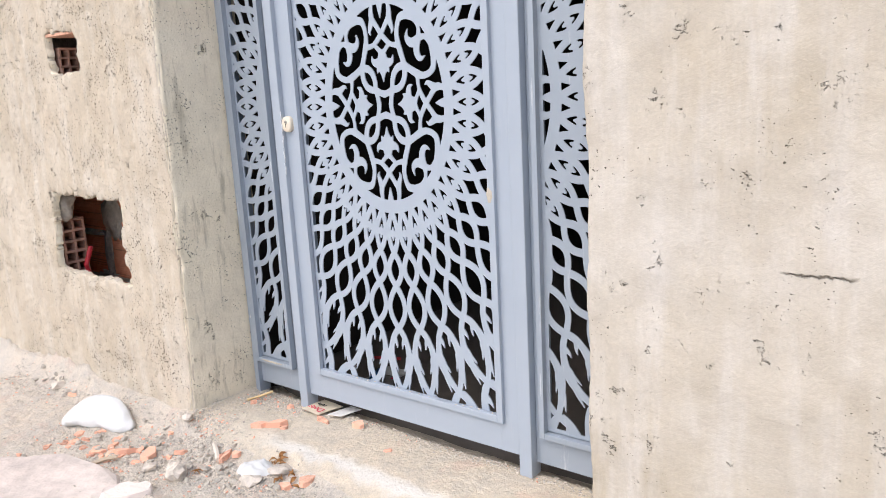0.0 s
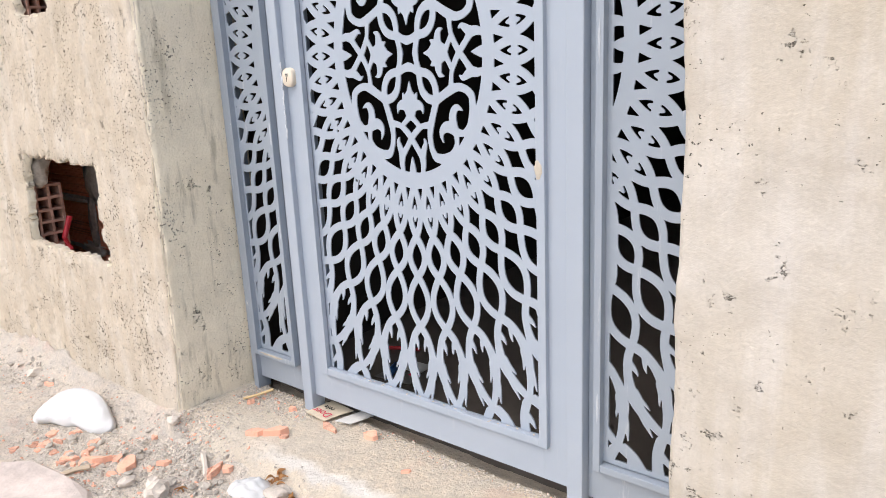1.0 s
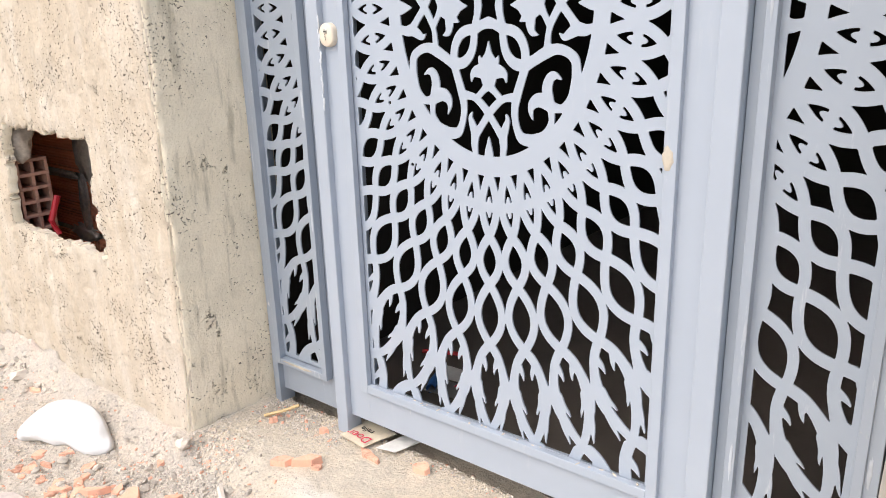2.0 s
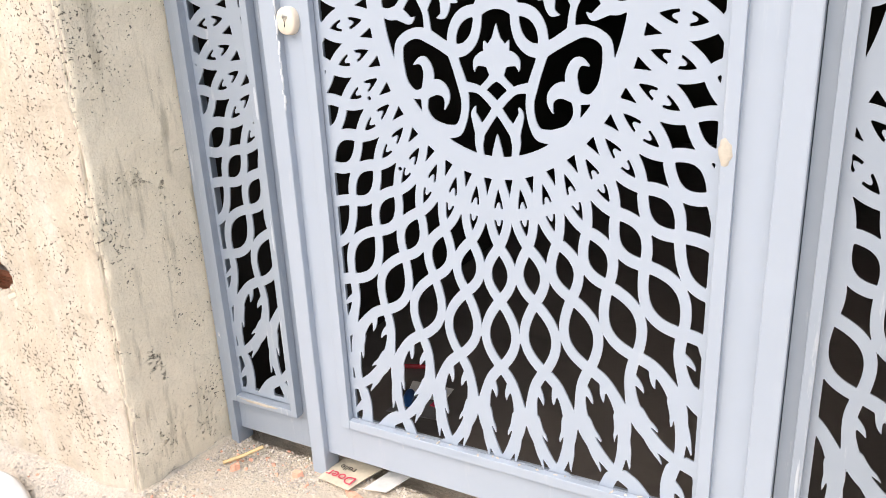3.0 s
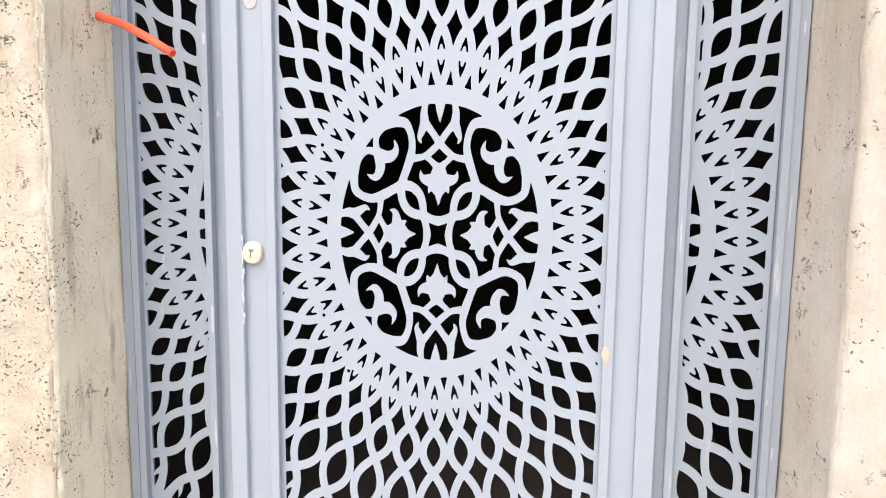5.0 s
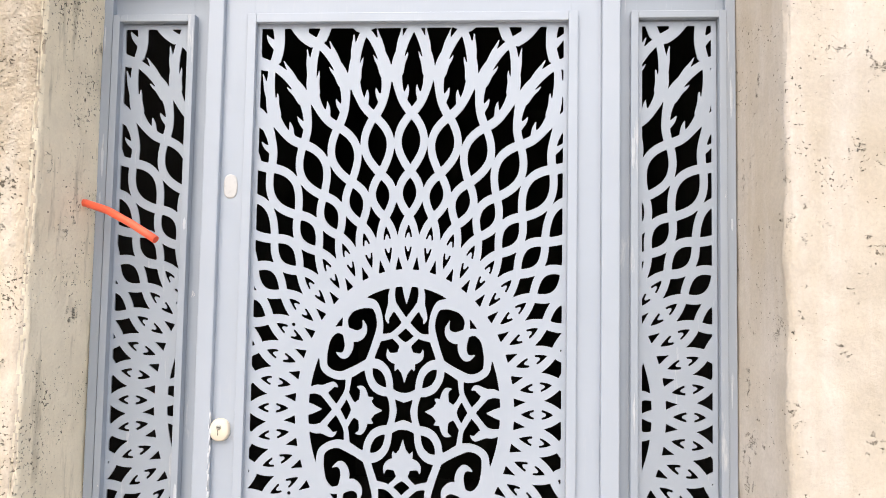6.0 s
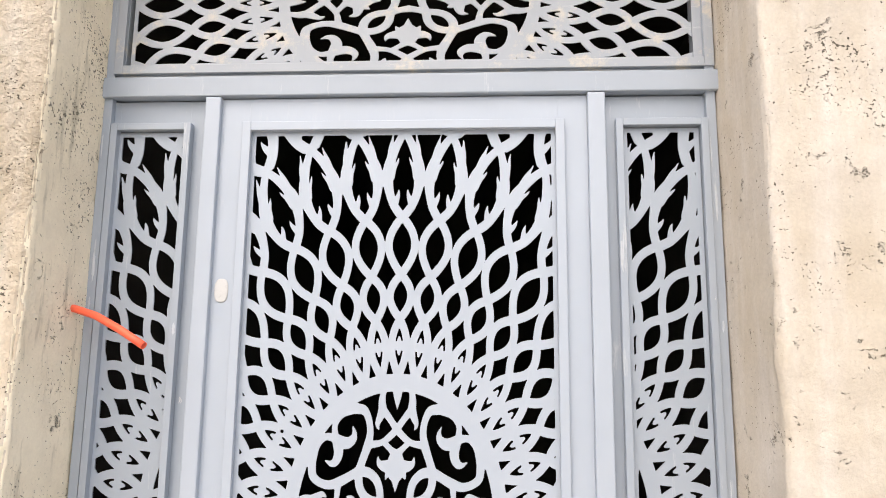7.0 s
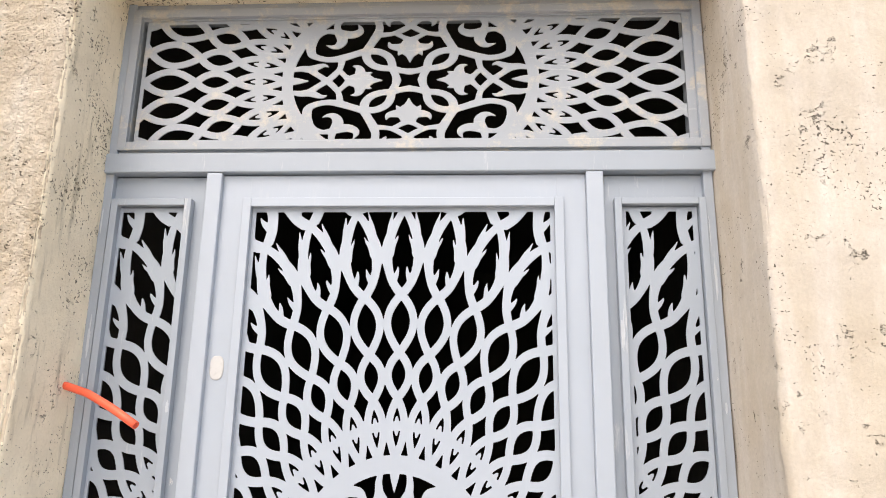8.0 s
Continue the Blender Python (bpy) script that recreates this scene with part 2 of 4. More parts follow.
def thing(name, label, category, at=(0, 0, 0), group="", kind=""):
    e = new(name)
    e.empty_display_size = 0.05
    e.location = at
    return tagged(e, label, category, group, kind)


def value_noise(x, y, seed=0):
    """Smooth noise from -1 to 1 on arrays."""
    xi, yi = np.floor(x).astype(np.int64), np.floor(y).astype(np.int64)
    fx, fy = x - xi, y - yi
    fx, fy = fx * fx * (3 - 2 * fx), fy * fy * (3 - 2 * fy)

    def h(a, b):
        n = (a * 374761393 + b * 668265263 + seed * 974634777) & 0x7FFFFFFF
        n = ((n ^ (n >> 13)) * 1274126177) & 0x7FFFFFFF
        return ((n ^ (n >> 16)) & 0xFFFF) / 32767.5 - 1

    a, b, c, d = h(xi, yi), h(xi + 1, yi), h(xi, yi + 1), h(xi + 1, yi + 1)
    return (a * (1 - fx) + b * fx) * (1 - fy) + (c * (1 - fx) + d * fx) * fy


def fbm(x, y, octaves=4, seed=0, gain=0.5):
    total, amp = 0, 1
    for o in range(octaves):
        total = total + amp * value_noise(x * 2**o, y * 2**o, seed + o)
        amp *= gain
    return total


def cut_sheet(field, us, vs, place, thick, merge=True, back=True):
    """A sheet over the grid us x vs, solid where field > 0, its edges cut cleanly along field = 0.
    place(u, v, d) gives the spot at depth d behind the face."""
    nv, nu = field.shape
    solid = field > 0
    pts, ids = [], {}

    def corner(i, j):
        key = (i, j)
        if key not in ids:
            ids[key] = len(pts)
            pts.append((us[j], vs[i]))
        return ids[key]

    def crossing(i, j, k, l):
        key = (i, j, k, l) if (i, j) < (k, l) else (k, l, i, j)
        if key not in ids:
            i0, j0, k0, l0 = key
            a, b = field[i0, j0], field[k0, l0]
            t = min(0.98, max(0.02, a / (a - b)))
            ids[key] = len(pts)
            pts.append((us[j0] + t * (us[l0] - us[j0]), vs[i0] + t * (vs[k0] - vs[i0])))
        return ids[key]

    count = solid[:-1, :-1].astype(int) + solid[1:, :-1] + solid[:-1, 1:] + solid[1:, 1:]
    faces, rim = [], []
    for i in range(nv - 1):
        j = 0
        row = count[i]
        while j < nu - 1:
            c = row[j]
            if c == 4:
                e = j
                if merge:
                    while e + 1 < nu - 1 and row[e + 1] == 4:
                        e += 1
                faces.append([corner(i, j), corner(i, e + 1), corner(i + 1, e + 1), corner(i + 1, j)])
                j = e + 1
                continue
            if c:
                loop = ((i, j), (i, j + 1), (i + 1, j + 1), (i + 1, j))
                poly, out = [], []
                for k in range(4):
                    a, b = loop[k], loop[(k + 1) % 4]
                    if solid[a]:
                        poly.append(corner(*a))
                    if solid[a] != solid[b]:
                        poly.append(crossing(*a, *b))
                        out.append((len(poly) - 1, bool(solid[a])))
                faces.append(poly)
                for at, leaving in out:
                    if leaving:
                        rim.append((poly[at], poly[(at + 1) % len(poly)]))
            j += 1
    n = len(pts)
    p = np.array(pts)
    verts = [tuple(v) for v in place(p[:, 0], p[:, 1], 0.0)]
    verts += [tuple(v) for v in place(p[:, 0], p[:, 1], thick)]
    sides = [[b, a, a + n, b + n] for a, b in rim]
    rear = [[v + n for v in reversed(f)] for f in faces] if back else []
    return verts, [], faces + sides + rear


# ---- the cut ornament ----
X0, RISE = 0.002, 1.124
RA, RB, GROW = 0.262, 0.339, 0.286
LEAVES = 40
STEP = 2 * math.pi / LEAVES
NODES = (1.0, 1.415, 1.742, 2.175)
# strokes of one eighth of the medal: across, along, half-width, in ring radii
STROKES = (
    ((0, 0.93, 0.046), (0, 0.88, 0.039), (0, 0.832, 0.024), (0, 0.77, 0.002)),
    ((0.122, 0.92, 0.018), (0.142, 0.835, 0.031), (0.137, 0.767, 0.037), (0.160, 0.711, 0.030), (0.179, 0.670, 0.020), (0.172, 0.643, 0.011), (0.158, 0.625, 0.002)),
    ((0.130, 0.767, 0.033), (0.070, 0.708, 0.026), (0, 0.631, 0.028)),
    ((0, 0.631, 0.028), (0.074, 0.573, 0.026), (0.143, 0.537, 0.022), (0.230, 0.525, 0.027)),
    ((0, 0.450, 0.040), (0.050, 0.492, 0.023), (0.105, 0.533, 0.022)),
    ((0, 0.470, 0.022), (0, 0.442, 0.048), (0, 0.404, 0.074), (0, 0.348, 0.074), (0, 0.295, 0.038), (0, 0.201, 0.002)),
    ((0.041, 0.381, 0.045), (0.102, 0.378, 0.038), (0.148, 0.392, 0.024), (0.163, 0.422, 0.011), (0.167, 0.447, 0.002)),
    ((0.046, 0.348, 0.040), (0.076, 0.319, 0.020), (0.092, 0.284, 0.002)),
    ((0.403, 0.774, 0.038), (0.312, 0.764, 0.034), (0.270, 0.717, 0.029), (0.248, 0.652, 0.029), (0.245, 0.590, 0.031), (0.265, 0.513, 0.036), (0.304, 0.422, 0.033), (0.340, 0.340, 0.035)),
    ((0.403, 0.774, 0.038), (0.514, 0.738, 0.033), (0.572, 0.658, 0.024), (0.566, 0.572, 0.031)),
    ((0.566, 0.563, 0.036), (0.471, 0.531, 0.042), (0.406, 0.555, 0.033), (0.390, 0.599, 0.020), (0.412, 0.655, 0.002)),
    ((0.340, 0.340, 0.036), (0.245, 0.330, 0.034), (0.175, 0.283, 0.033), (0.142, 0.215, 0.032), (0.133, 0.135, 0.031)),
    ((0.138, 0.138, 0.031), (0.06, 0.108, 0.029), (0, 0.096, 0.034)),
)
# one half of a bud of the outer row: distance from its middle line, radius, half-width
BUD = (
    ((-0.02, 2.15, 0.034), (0.03, 2.20, 0.036), (0.085, 2.268, 0.036), (0.125, 2.36, 0.038), (0.148, 2.47, 0.049), (0.142, 2.56, 0.049), (0.107, 2.66, 0.041), (0.052, 2.765, 0.034), (-0.02, 2.87, 0.030)),
    ((0.078, 2.275, 0.030), (0.053, 2.325, 0.020), (0.043, 2.36, 0.011), (0.041, 2.392, 0.001)),
    ((0.120, 2.49, 0.036), (0.088, 2.555, 0.017), (0.062, 2.60, 0.010), (0.046, 2.64, 0.001)),
    ((0.132, 2.62, 0.032), (0.127, 2.71, 0.021), (0.113, 2.785, 0.010), (0.106, 2.84, 0.001)),
)


def stroke_field(px, py, stroke):
    """How far inside a tapering stroke through smooth knots each point lies."""
    k = [np.array(s, float) for s in (stroke[0], *stroke, stroke[-1])]
    path = []
    for a, b, c, d in zip(k, k[1:], k[2:], k[3:]):
        for t in np.linspace(0, 1, 7)[:-1]:
            path.append(0.5 * (2 * b + (c - a) * t + (2 * a - 5 * b + 4 * c - d) * t * t + (3 * b - a - 3 * c + d) * t**3))
    path.append(k[-1])
    best = np.full(px.shape, -9.0)
    for (x0, y0, r0), (x1, y1, r1) in zip(path, path[1:]):
        dx, dy = x1 - x0, y1 - y0
        t = np.clip(((px - x0) * dx + (py - y0) * dy) / (dx * dx + dy * dy + 1e-12), 0, 1)
        best = np.maximum(best, r0 + (r1 - r0) * t - np.hypot(px - x0 - t * dx, py - y0 - t * dy))
    return best


def ornament(x, z):
    """The pattern round its middle: above 0 in the metal, below 0 in the cut-outs."""
    r = np.hypot(x / RA, z / RB) + 1e-9
    for _ in range(14):
        wide = np.where(r < 1, RA * r, RA + (r - 1) * GROW)
        r = r * np.sqrt(np.hypot(x / wide, z / (RB * r)))
    wide = np.where(r < 1, RA * r, RA + (r - 1) * GROW)
    ang = np.arctan2(x / wide, z / (RB * r))
    u, v = r * np.sin(ang), r * np.cos(ang)
    off = np.abs((ang + STEP / 2) % STEP - STEP / 2)
    side = off * r
    # interlaced strands that cross at the nodes
    phase, swing, width = np.zeros_like(r), np.zeros_like(r), np.where(r < 1.415, 0.0325, 0.034)
    for a, b in zip(NODES, NODES[1:]):
        here = (r >= a) & (r < b)
        t = (r - a) / (b - a)
        wave = 0.5 * np.sin(np.pi * t) + 2 * t * (1 - t)
        phase = np.where(here, wave, phase)
        slope = (0.5 * np.pi * np.cos(np.pi * t) + 2 - 4 * t) / (b - a)
        swing = np.where(here, slope, swing)
    reach = np.where(r < 1.415, 0.0575, 0.061)
    tilt = np.sqrt(1 + (r * reach * swing) ** 2)
    lattice = width - np.minimum(np.abs(side - reach * r * phase), np.abs(side + reach * r * phase)) / tilt
    other = np.abs((STEP - off) * r - reach * r * phase) / tilt
    lattice = np.maximum(lattice, width - other)
    # the pupil in each eye of the inner row
    dr = r - 1.222
    pupil = np.maximum(0.031 - np.abs(dr), (1 - np.sqrt((dr / 0.070) ** 2 + (side / 0.021) ** 2)) * 0.021)
    lattice = np.where((r > 1.05) & (r < 1.38), np.maximum(lattice, pupil), lattice)
    # the outer row: flame-tongued buds
    row = r > 2.1
    # past its outer node the row begins again
    rn = np.where(r < 2.83, r, 2.175 + (r - 2.83) * 0.85)[row]
    sn = off[row] * rn
    bud = np.full(sn.shape, -9.0)
    for knots in BUD:
        bud = np.maximum(bud, stroke_field(sn, rn, knots))
        bud = np.maximum(bud, stroke_field(STEP * rn - sn, rn, knots))
    outer = np.full(r.shape, -9.0)
    outer[row] = bud
    lattice = np.where(r >= 2.175, outer, lattice)
    # the ring and the medal inside it
    ring = np.minimum(r - 0.897, 1.022 - r)
    p, q = np.abs(u), np.abs(v)
    medal = np.full(r.shape, -9.0)
    near = r < 0.95
    pn, qn = p[near], q[near]
    inner = np.full(pn.shape, -9.0)
    for s in STROKES:
        inner = np.maximum(inner, np.maximum(stroke_field(pn, qn, s), stroke_field(qn, pn, s)))
    medal[near] = inner
    return np.where(r < 1.0, np.maximum(medal, ring), np.maximum(lattice, ring))


def screen(parent, x0, x1, z0, z1, mx, mz, rim=0.02, lying=False, mat=None, dots=(), lean=0.0):
    """A laser-cut steel sheet whose window x0..x1, z0..z1 shows the ornament round (mx, mz), leaning a little."""
    us, vs = np.arange(x0 - rim, x1 + rim + 0.001, 0.0026), np.arange(z0 - rim, z1 + rim + 0.001, 0.0026)
    gx, gz = np.meshgrid(us, vs)
    long = np.abs(gx - mx) / RB
    # on the lying sheet the medal is drawn out and its ring is thinner
    drawn = np.sign(gx - mx) * RB * long * (1 - 0.05 * np.clip((1.05 - long) / 0.1, 0, 1))
    f = ornament(gz - mz, drawn) if lying else ornament(gx - mx - lean * (gz - mz), gz - mz)
    f = f * RA
    edge = np.maximum(np.maximum(x0 - gx, gx - x1), np.maximum(z0 - gz, gz - z1))
    f = np.maximum(f, edge)
    for dx, dz in dots:
        f = np.minimum(f, np.hypot(gx - dx, gz - dz) - 0.0045)
    f = np.where(np.abs(f) < 1e-6, 1e-6, f)
    mesh = cut_sheet(f, us, vs, lambda u, v, d: np.stack([u, np.full_like(u, d), v], -1), 0.004)
    return part("screen", mesh, mat or PAINT, parent, "laser-cut grey-blue steel screen of interlaced leaves")


def beading(parent, x0, x1, z0, z1, w=0.018, y0=-0.020, y1=-0.003, mat=None):
    mat = mat or PAINT
    bar("bead", mat, parent, x0, x0 + w, y0, y1, z0, z1)
    bar("bead", mat, parent, x1 - w, x1, y0, y1, z0, z1)
    bar("bead", mat, parent, x0 + w, x1 - w, y0 + 0.0005, y1, z0, z0 + w)
    bar("bead", mat, parent, x0 + w, x1 - w, y0 + 0.0005, y1, z1 - w, z1)


def surround(parent, x0, x1, z0, z1, ix0, ix1, iz0, iz1, y0, y1, mat=None):
    mat = mat or PAINT
    bar("stile", mat, parent, x0, ix0, y0, y1, z0, z1, bevel=0.0004)
    bar("stile", mat, parent, ix1, x1, y0, y1, z0, z1, bevel=0.0004)
    bar("rail", mat, parent, ix0, ix1, y0, y1, z0, iz0, bevel=0.0004)
    bar("rail", mat, parent, ix0, ix1, y0, y1, iz1, z1, bevel=0.0004)


gate = thing("entrance_gate", "grey-blue painted steel entrance gate with laser-cut screens", "gate", (X0, 0, 0))


def under_gate(name, label):
    e = new(name)
    e.parent = gate
    e.matrix_parent_inverse = Matrix.Translation((-X0, 0, 0))
    tagged(e, label)
    return e


# the door leaf
leaf = under_gate("door_leaf", "closed steel door leaf with an oval medallion")
surround(leaf, X0 - 0.473, X0 + 0.4718, 0.057, 2.1765, X0 - 0.398, X0 + 0.398, 0.157, 2.092, -0.006, 0.03)
screen(leaf, X0 - 0.381, X0 + 0.381, 0.172, 2.078, X0, RISE, 0.017, dots=((-0.276, 0.919), (-0.276, 1.330), (-0.215, 0.782)), lean=0.008)
beading(leaf, X0 - 0.414, X0 + 0.414, 0.151, 2.111, 0.023)
# the side lights
for s in (-1, 1):
    side = under_gate("side_panel", "narrow fixed side panel with worn paint")
    a, b = sorted((X0 + s * (0.520 if s < 0 else 0.5175), X0 + s * 0.79))
    c, d = sorted((X0 + s * 0.572, X0 + s * 0.738))
    surround(side, a, b, 0.045, 2.176, c - 0.012, d + 0.012, 0.157, 2.092, 0.005, 0.03, WORN)
    screen(side, c, d, 0.172, 2.078, X0 + (-0.357 if s < 0 else 0.3605), RISE + (0.010 if s < 0 else 0.004), 0.012, mat=WORN, lean=0.008)
    beading(side, c - (0.026 if s < 0 else 0.030), d + (0.022 if s < 0 else 0.032), 0.138, 2.110, 0.018, y1=0.004, mat=WORN)
# the transom light
top = under_gate("transom_panel", "wide fixed transom panel with worn, stained paint")
surround(top, X0 - 0.80, X0 + 0.80, 2.238, 2.69, X0 - 0.745, X0 + 0.745, 2.272, 2.64, -0.006, 0.03, STAINED)
screen(top, 0.012 - 0.735, 0.012 + 0.735, 2.282, 2.632, 0.012, 2.453, 0.01, True, STAINED)
beading(top, -0.768, 0.795, 2.247, 2.668, 0.024, mat=STAINED)
# posts and bars
for a, b in ((-0.512, -0.471), (0.474, 0.518)):
    bar("post", PAINT, gate, a - X0, b - X0, -0.024, 0.03, 0.0, 2.179, bevel=0.003)
for s in (-1, 1):
    a, b = sorted((s * 0.768, s * 0.792))
    bar("jamb_strip", WORN, gate, a, b, -0.014, 0.04, 0.0, 2.69)
bar("transom_bar", WORN, gate, -0.812, 0.812, -0.026, 0.03, 2.180, 2.235, bevel=0.003)


# ---- walls ----
def corner_wall(name, s, corner, reach, deep, zs, hole=None, label=""):
    """A rendered wall face and the reveal that turns in from it at the corner; s: -1 for the wall that runs to -x."""
    r = 0.012
    us = np.concatenate([np.arange(-reach, -1.3, 0.012), np.arange(-1.3, -0.06, 0.008), np.arange(-0.06, 0.06, 0.004), np.arange(0.06, deep, 0.010)])
    gu, gv = np.meshgrid(us, zs)
    f = np.full(gu.shape, 1.0) if hole is None else hole(gu, gv)

    def place(u, v, d):
        cx, cy, jx = corner(v)
        rough = 0.006 * fbm(u * 6 + 11 * s, v * 6, 4, 3) + (0.0025 if s < 0 else 0.0010) * fbm(u * 45, v * 45, 2, 9)
        chip = np.exp(-(u / 0.012) ** 2) * (0.005 + 0.009 * np.maximum(0, fbm(v * 14, v * 3 + u * 20, 4, 5 + s))) * (1.0 if s < 0 else 0.45)
        if hole is not None:
            near = np.exp(-np.maximum(hole(u, v), 0) / 0.018)
            chip = chip + near * (0.004 + 0.012 * np.maximum(0, fbm(u * 40, v * 40, 3, 17)))
        push = rough * np.where(u > 0.02, 0.45, 1.0) - chip - d
        t = np.clip(u / r, -1, 1)
        a = (t + 1) * math.pi / 4
        flat = np.minimum(u + r, 0)
        inn = np.maximum(u - r, 0)
        lean = (jx - cx) / deep
        x = cx + s * (r - r * np.sin(a)) + s * (-flat) + inn * lean
        y = cy + (r - r * np.cos(a)) + inn
        nx, ny = -s * np.sin(a), -np.cos(a)
        return np.stack([x + nx * push, y + ny * push, v], -1)

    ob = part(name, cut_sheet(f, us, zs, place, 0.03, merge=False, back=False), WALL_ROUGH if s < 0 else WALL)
    ob.data.materials.append(LIT_RENDER)
    for p in ob.data.polygons:
        p.use_smooth = True
    return tagged(ob, label, "wall", kind="structure"), us


def left_corner(z):
    return -0.814 + 0.009 * z - 0.03 * np.exp(-np.maximum(z, 0) / 0.25), -0.282 + 0.010 * z, np.full_like(z, -0.788)


def right_corner(z):
    return 0.826 + 0 * z, -0.25 + 0 * z, np.full_like(z, 0.788)


def left_holes(u, v):
    x = -0.82 + u
    wob = 0.012 * fbm(u * 22, v * 22, 4, 21, 0.65)
    big = np.maximum(np.abs(x + 1.471 + 0.04 * (0.63 - v)) - 0.277 - 0.06 * (0.63 - v), np.abs(v - 0.632 + 0.01 * (x + 1.45)) - 0.172)
    small = np.maximum(np.abs(x + 1.491) - 0.126, np.abs(v - 1.376) - 0.081)
    return np.minimum(big, small) + wob


zs = np.concatenate([np.arange(-0.3, 2.8, 0.0085), np.arange(2.8, 3.3, 0.015)])
wl, us_l = corner_wall("wall_left", -1, left_corner, 2.6, 0.34, zs, left_holes, "rough beige cement-rendered wall with two broken openings")
wr, us_r = corner_wall("wall_right", 1, right_corner, 2.4, 0.31, zs, None, "smooth beige cement-rendered wall with torn trowel marks")
# faces turned to the side take the copy with the light painted in
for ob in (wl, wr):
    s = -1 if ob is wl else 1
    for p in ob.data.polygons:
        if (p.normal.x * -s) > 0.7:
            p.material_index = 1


def block(name, label, *size, mat=None):
    return tagged(bar(name, mat or WALL, None, *size, bevel=0.0), label, "wall", kind="structure")


block("wall_left_far", "plain rendered wall further along the street", -7.0, -3.40, -0.26, 0.0, -0.3, 4.2)
block("wall_right_far", "plain rendered wall further along the street", 3.21, 7.0, -0.245, 0.0, -0.3, 4.2)
block("wall_left_top", "plain rendered wall above", -3.40, -0.80, -0.20, 0.0, 3.28, 4.2)
block("wall_right_top", "plain rendered wall above", 0.80, 3.21, -0.245, 0.0, 3.28, 4.2)
head = bar("lintel", LIT_RENDER, None, -0.80, 0.80, -0.20, 0.10, 2.69, 4.2, bevel=0.012)
tagged(head, "rendered concrete lintel over the gate", "lintel", kind="structure")

# the dark hall behind the gate, and an unseen shell added against skylight
block("inner_wall_left", "bare inner wall of the dark hall", -1.02, -0.86, 0.06, 4.2, -0.1, 2.9, mat=DARKENED_INSIDE)
block("inner_wall_right", "bare inner wall of the dark hall", 1.05, 1.25, 0.06, 4.2, -0.1, 2.9, mat=DARKENED_INSIDE)
block("inner_wall_back", "bare back wall of the dark hall", -1.02, 1.25, 4.2, 4.4, -0.1, 2.9, mat=DARKENED_INSIDE)
tagged(bar("ceiling", DARKENED_INSIDE, None, -1.02, 1.25, 0.12, 4.4, 2.9, 3.1, bevel=0), "bare ceiling of the dark hall", "ceiling", kind="structure")
tagged(bar("inner_floor", DARKENED_FLOOR, None, -0.86, 1.05, 0.13, 4.2, -0.08, -0.012, bevel=0), "dusty floor of the dark hall", "floor", kind="structure")
block("house_back", "unseen back wall added to block light", -7.0, 7.0, 6.0, 6.2, -0.3, 4.2, mat=DARKENED_INSIDE)
block("house_end_left", "unseen end wall added to block light", -7.0, -6.8, 0.0, 6.0, -0.3, 4.2, mat=DARKENED_INSIDE)
block("house_end_right", "unseen end wall added to block light", 6.8, 7.0, 0.0, 6.0, -0.3, 4.2, mat=DARKENED_INSIDE)
tagged(bar("roof_slab", DARKENED_INSIDE, None, -7.0, 7.0, -0.2, 6.2, 4.2, 4.4, bevel=0), "unseen roof slab added to block light", "roof", kind="structure")


# ---- ground ----
def ground_height(x, y):
    inside = np.clip((y + 0.40 + 0.03 * fbm(x * 4, y * 4, 3, 31)) / 0.17, 0, 1)
    inside = inside * inside * (3 - 2 * inside)
    low = -0.085 + 0.03 * np.exp(-((x + 0.2) ** 2) / 0.3) + 0.03 * np.exp(-np.maximum(0, -0.28 - y) / 0.08) * (x < -0.83)
    z = low + (0.0 - low) * inside
    rough = 0.012 * fbm(x * 5, y * 5, 4, 41) + 0.005 * fbm(x * 40, y * 40, 3, 43)
    # rubble and mortar swept up along the foot of the wall and of the reveal
    heap = np.maximum(0, 0.6 + fbm(x * 3, y * 3, 3, 51) + 0.4 * fbm(x * 14, y * 14, 3, 52))
    foot = np.where(x < -0.80, np.exp(-np.maximum(0, -0.28 - y) / 0.035), 0) + np.where((x > -0.86) & (y > -0.34), np.exp(-np.maximum(0, x + 0.80) / 0.03), 0) * 0.8
    rough = rough + 0.038 * np.minimum(foot, 1) * heap
    near = np.clip((4.0 - np.abs(x)) / 1.0, 0, 1) * np.clip((y + 2.2) / 0.6, 0, 1)
    rough = rough - 0.04 * np.exp(-((x + 0.835) ** 2 + (y + 0.30) ** 2) / 0.0007)
    z = z - 0.055 * np.clip((y - 0.02) / 0.03, 0, 1)
    return z + rough * np.where(inside > 0.8, 0.45, 1.0) * near - 0.004


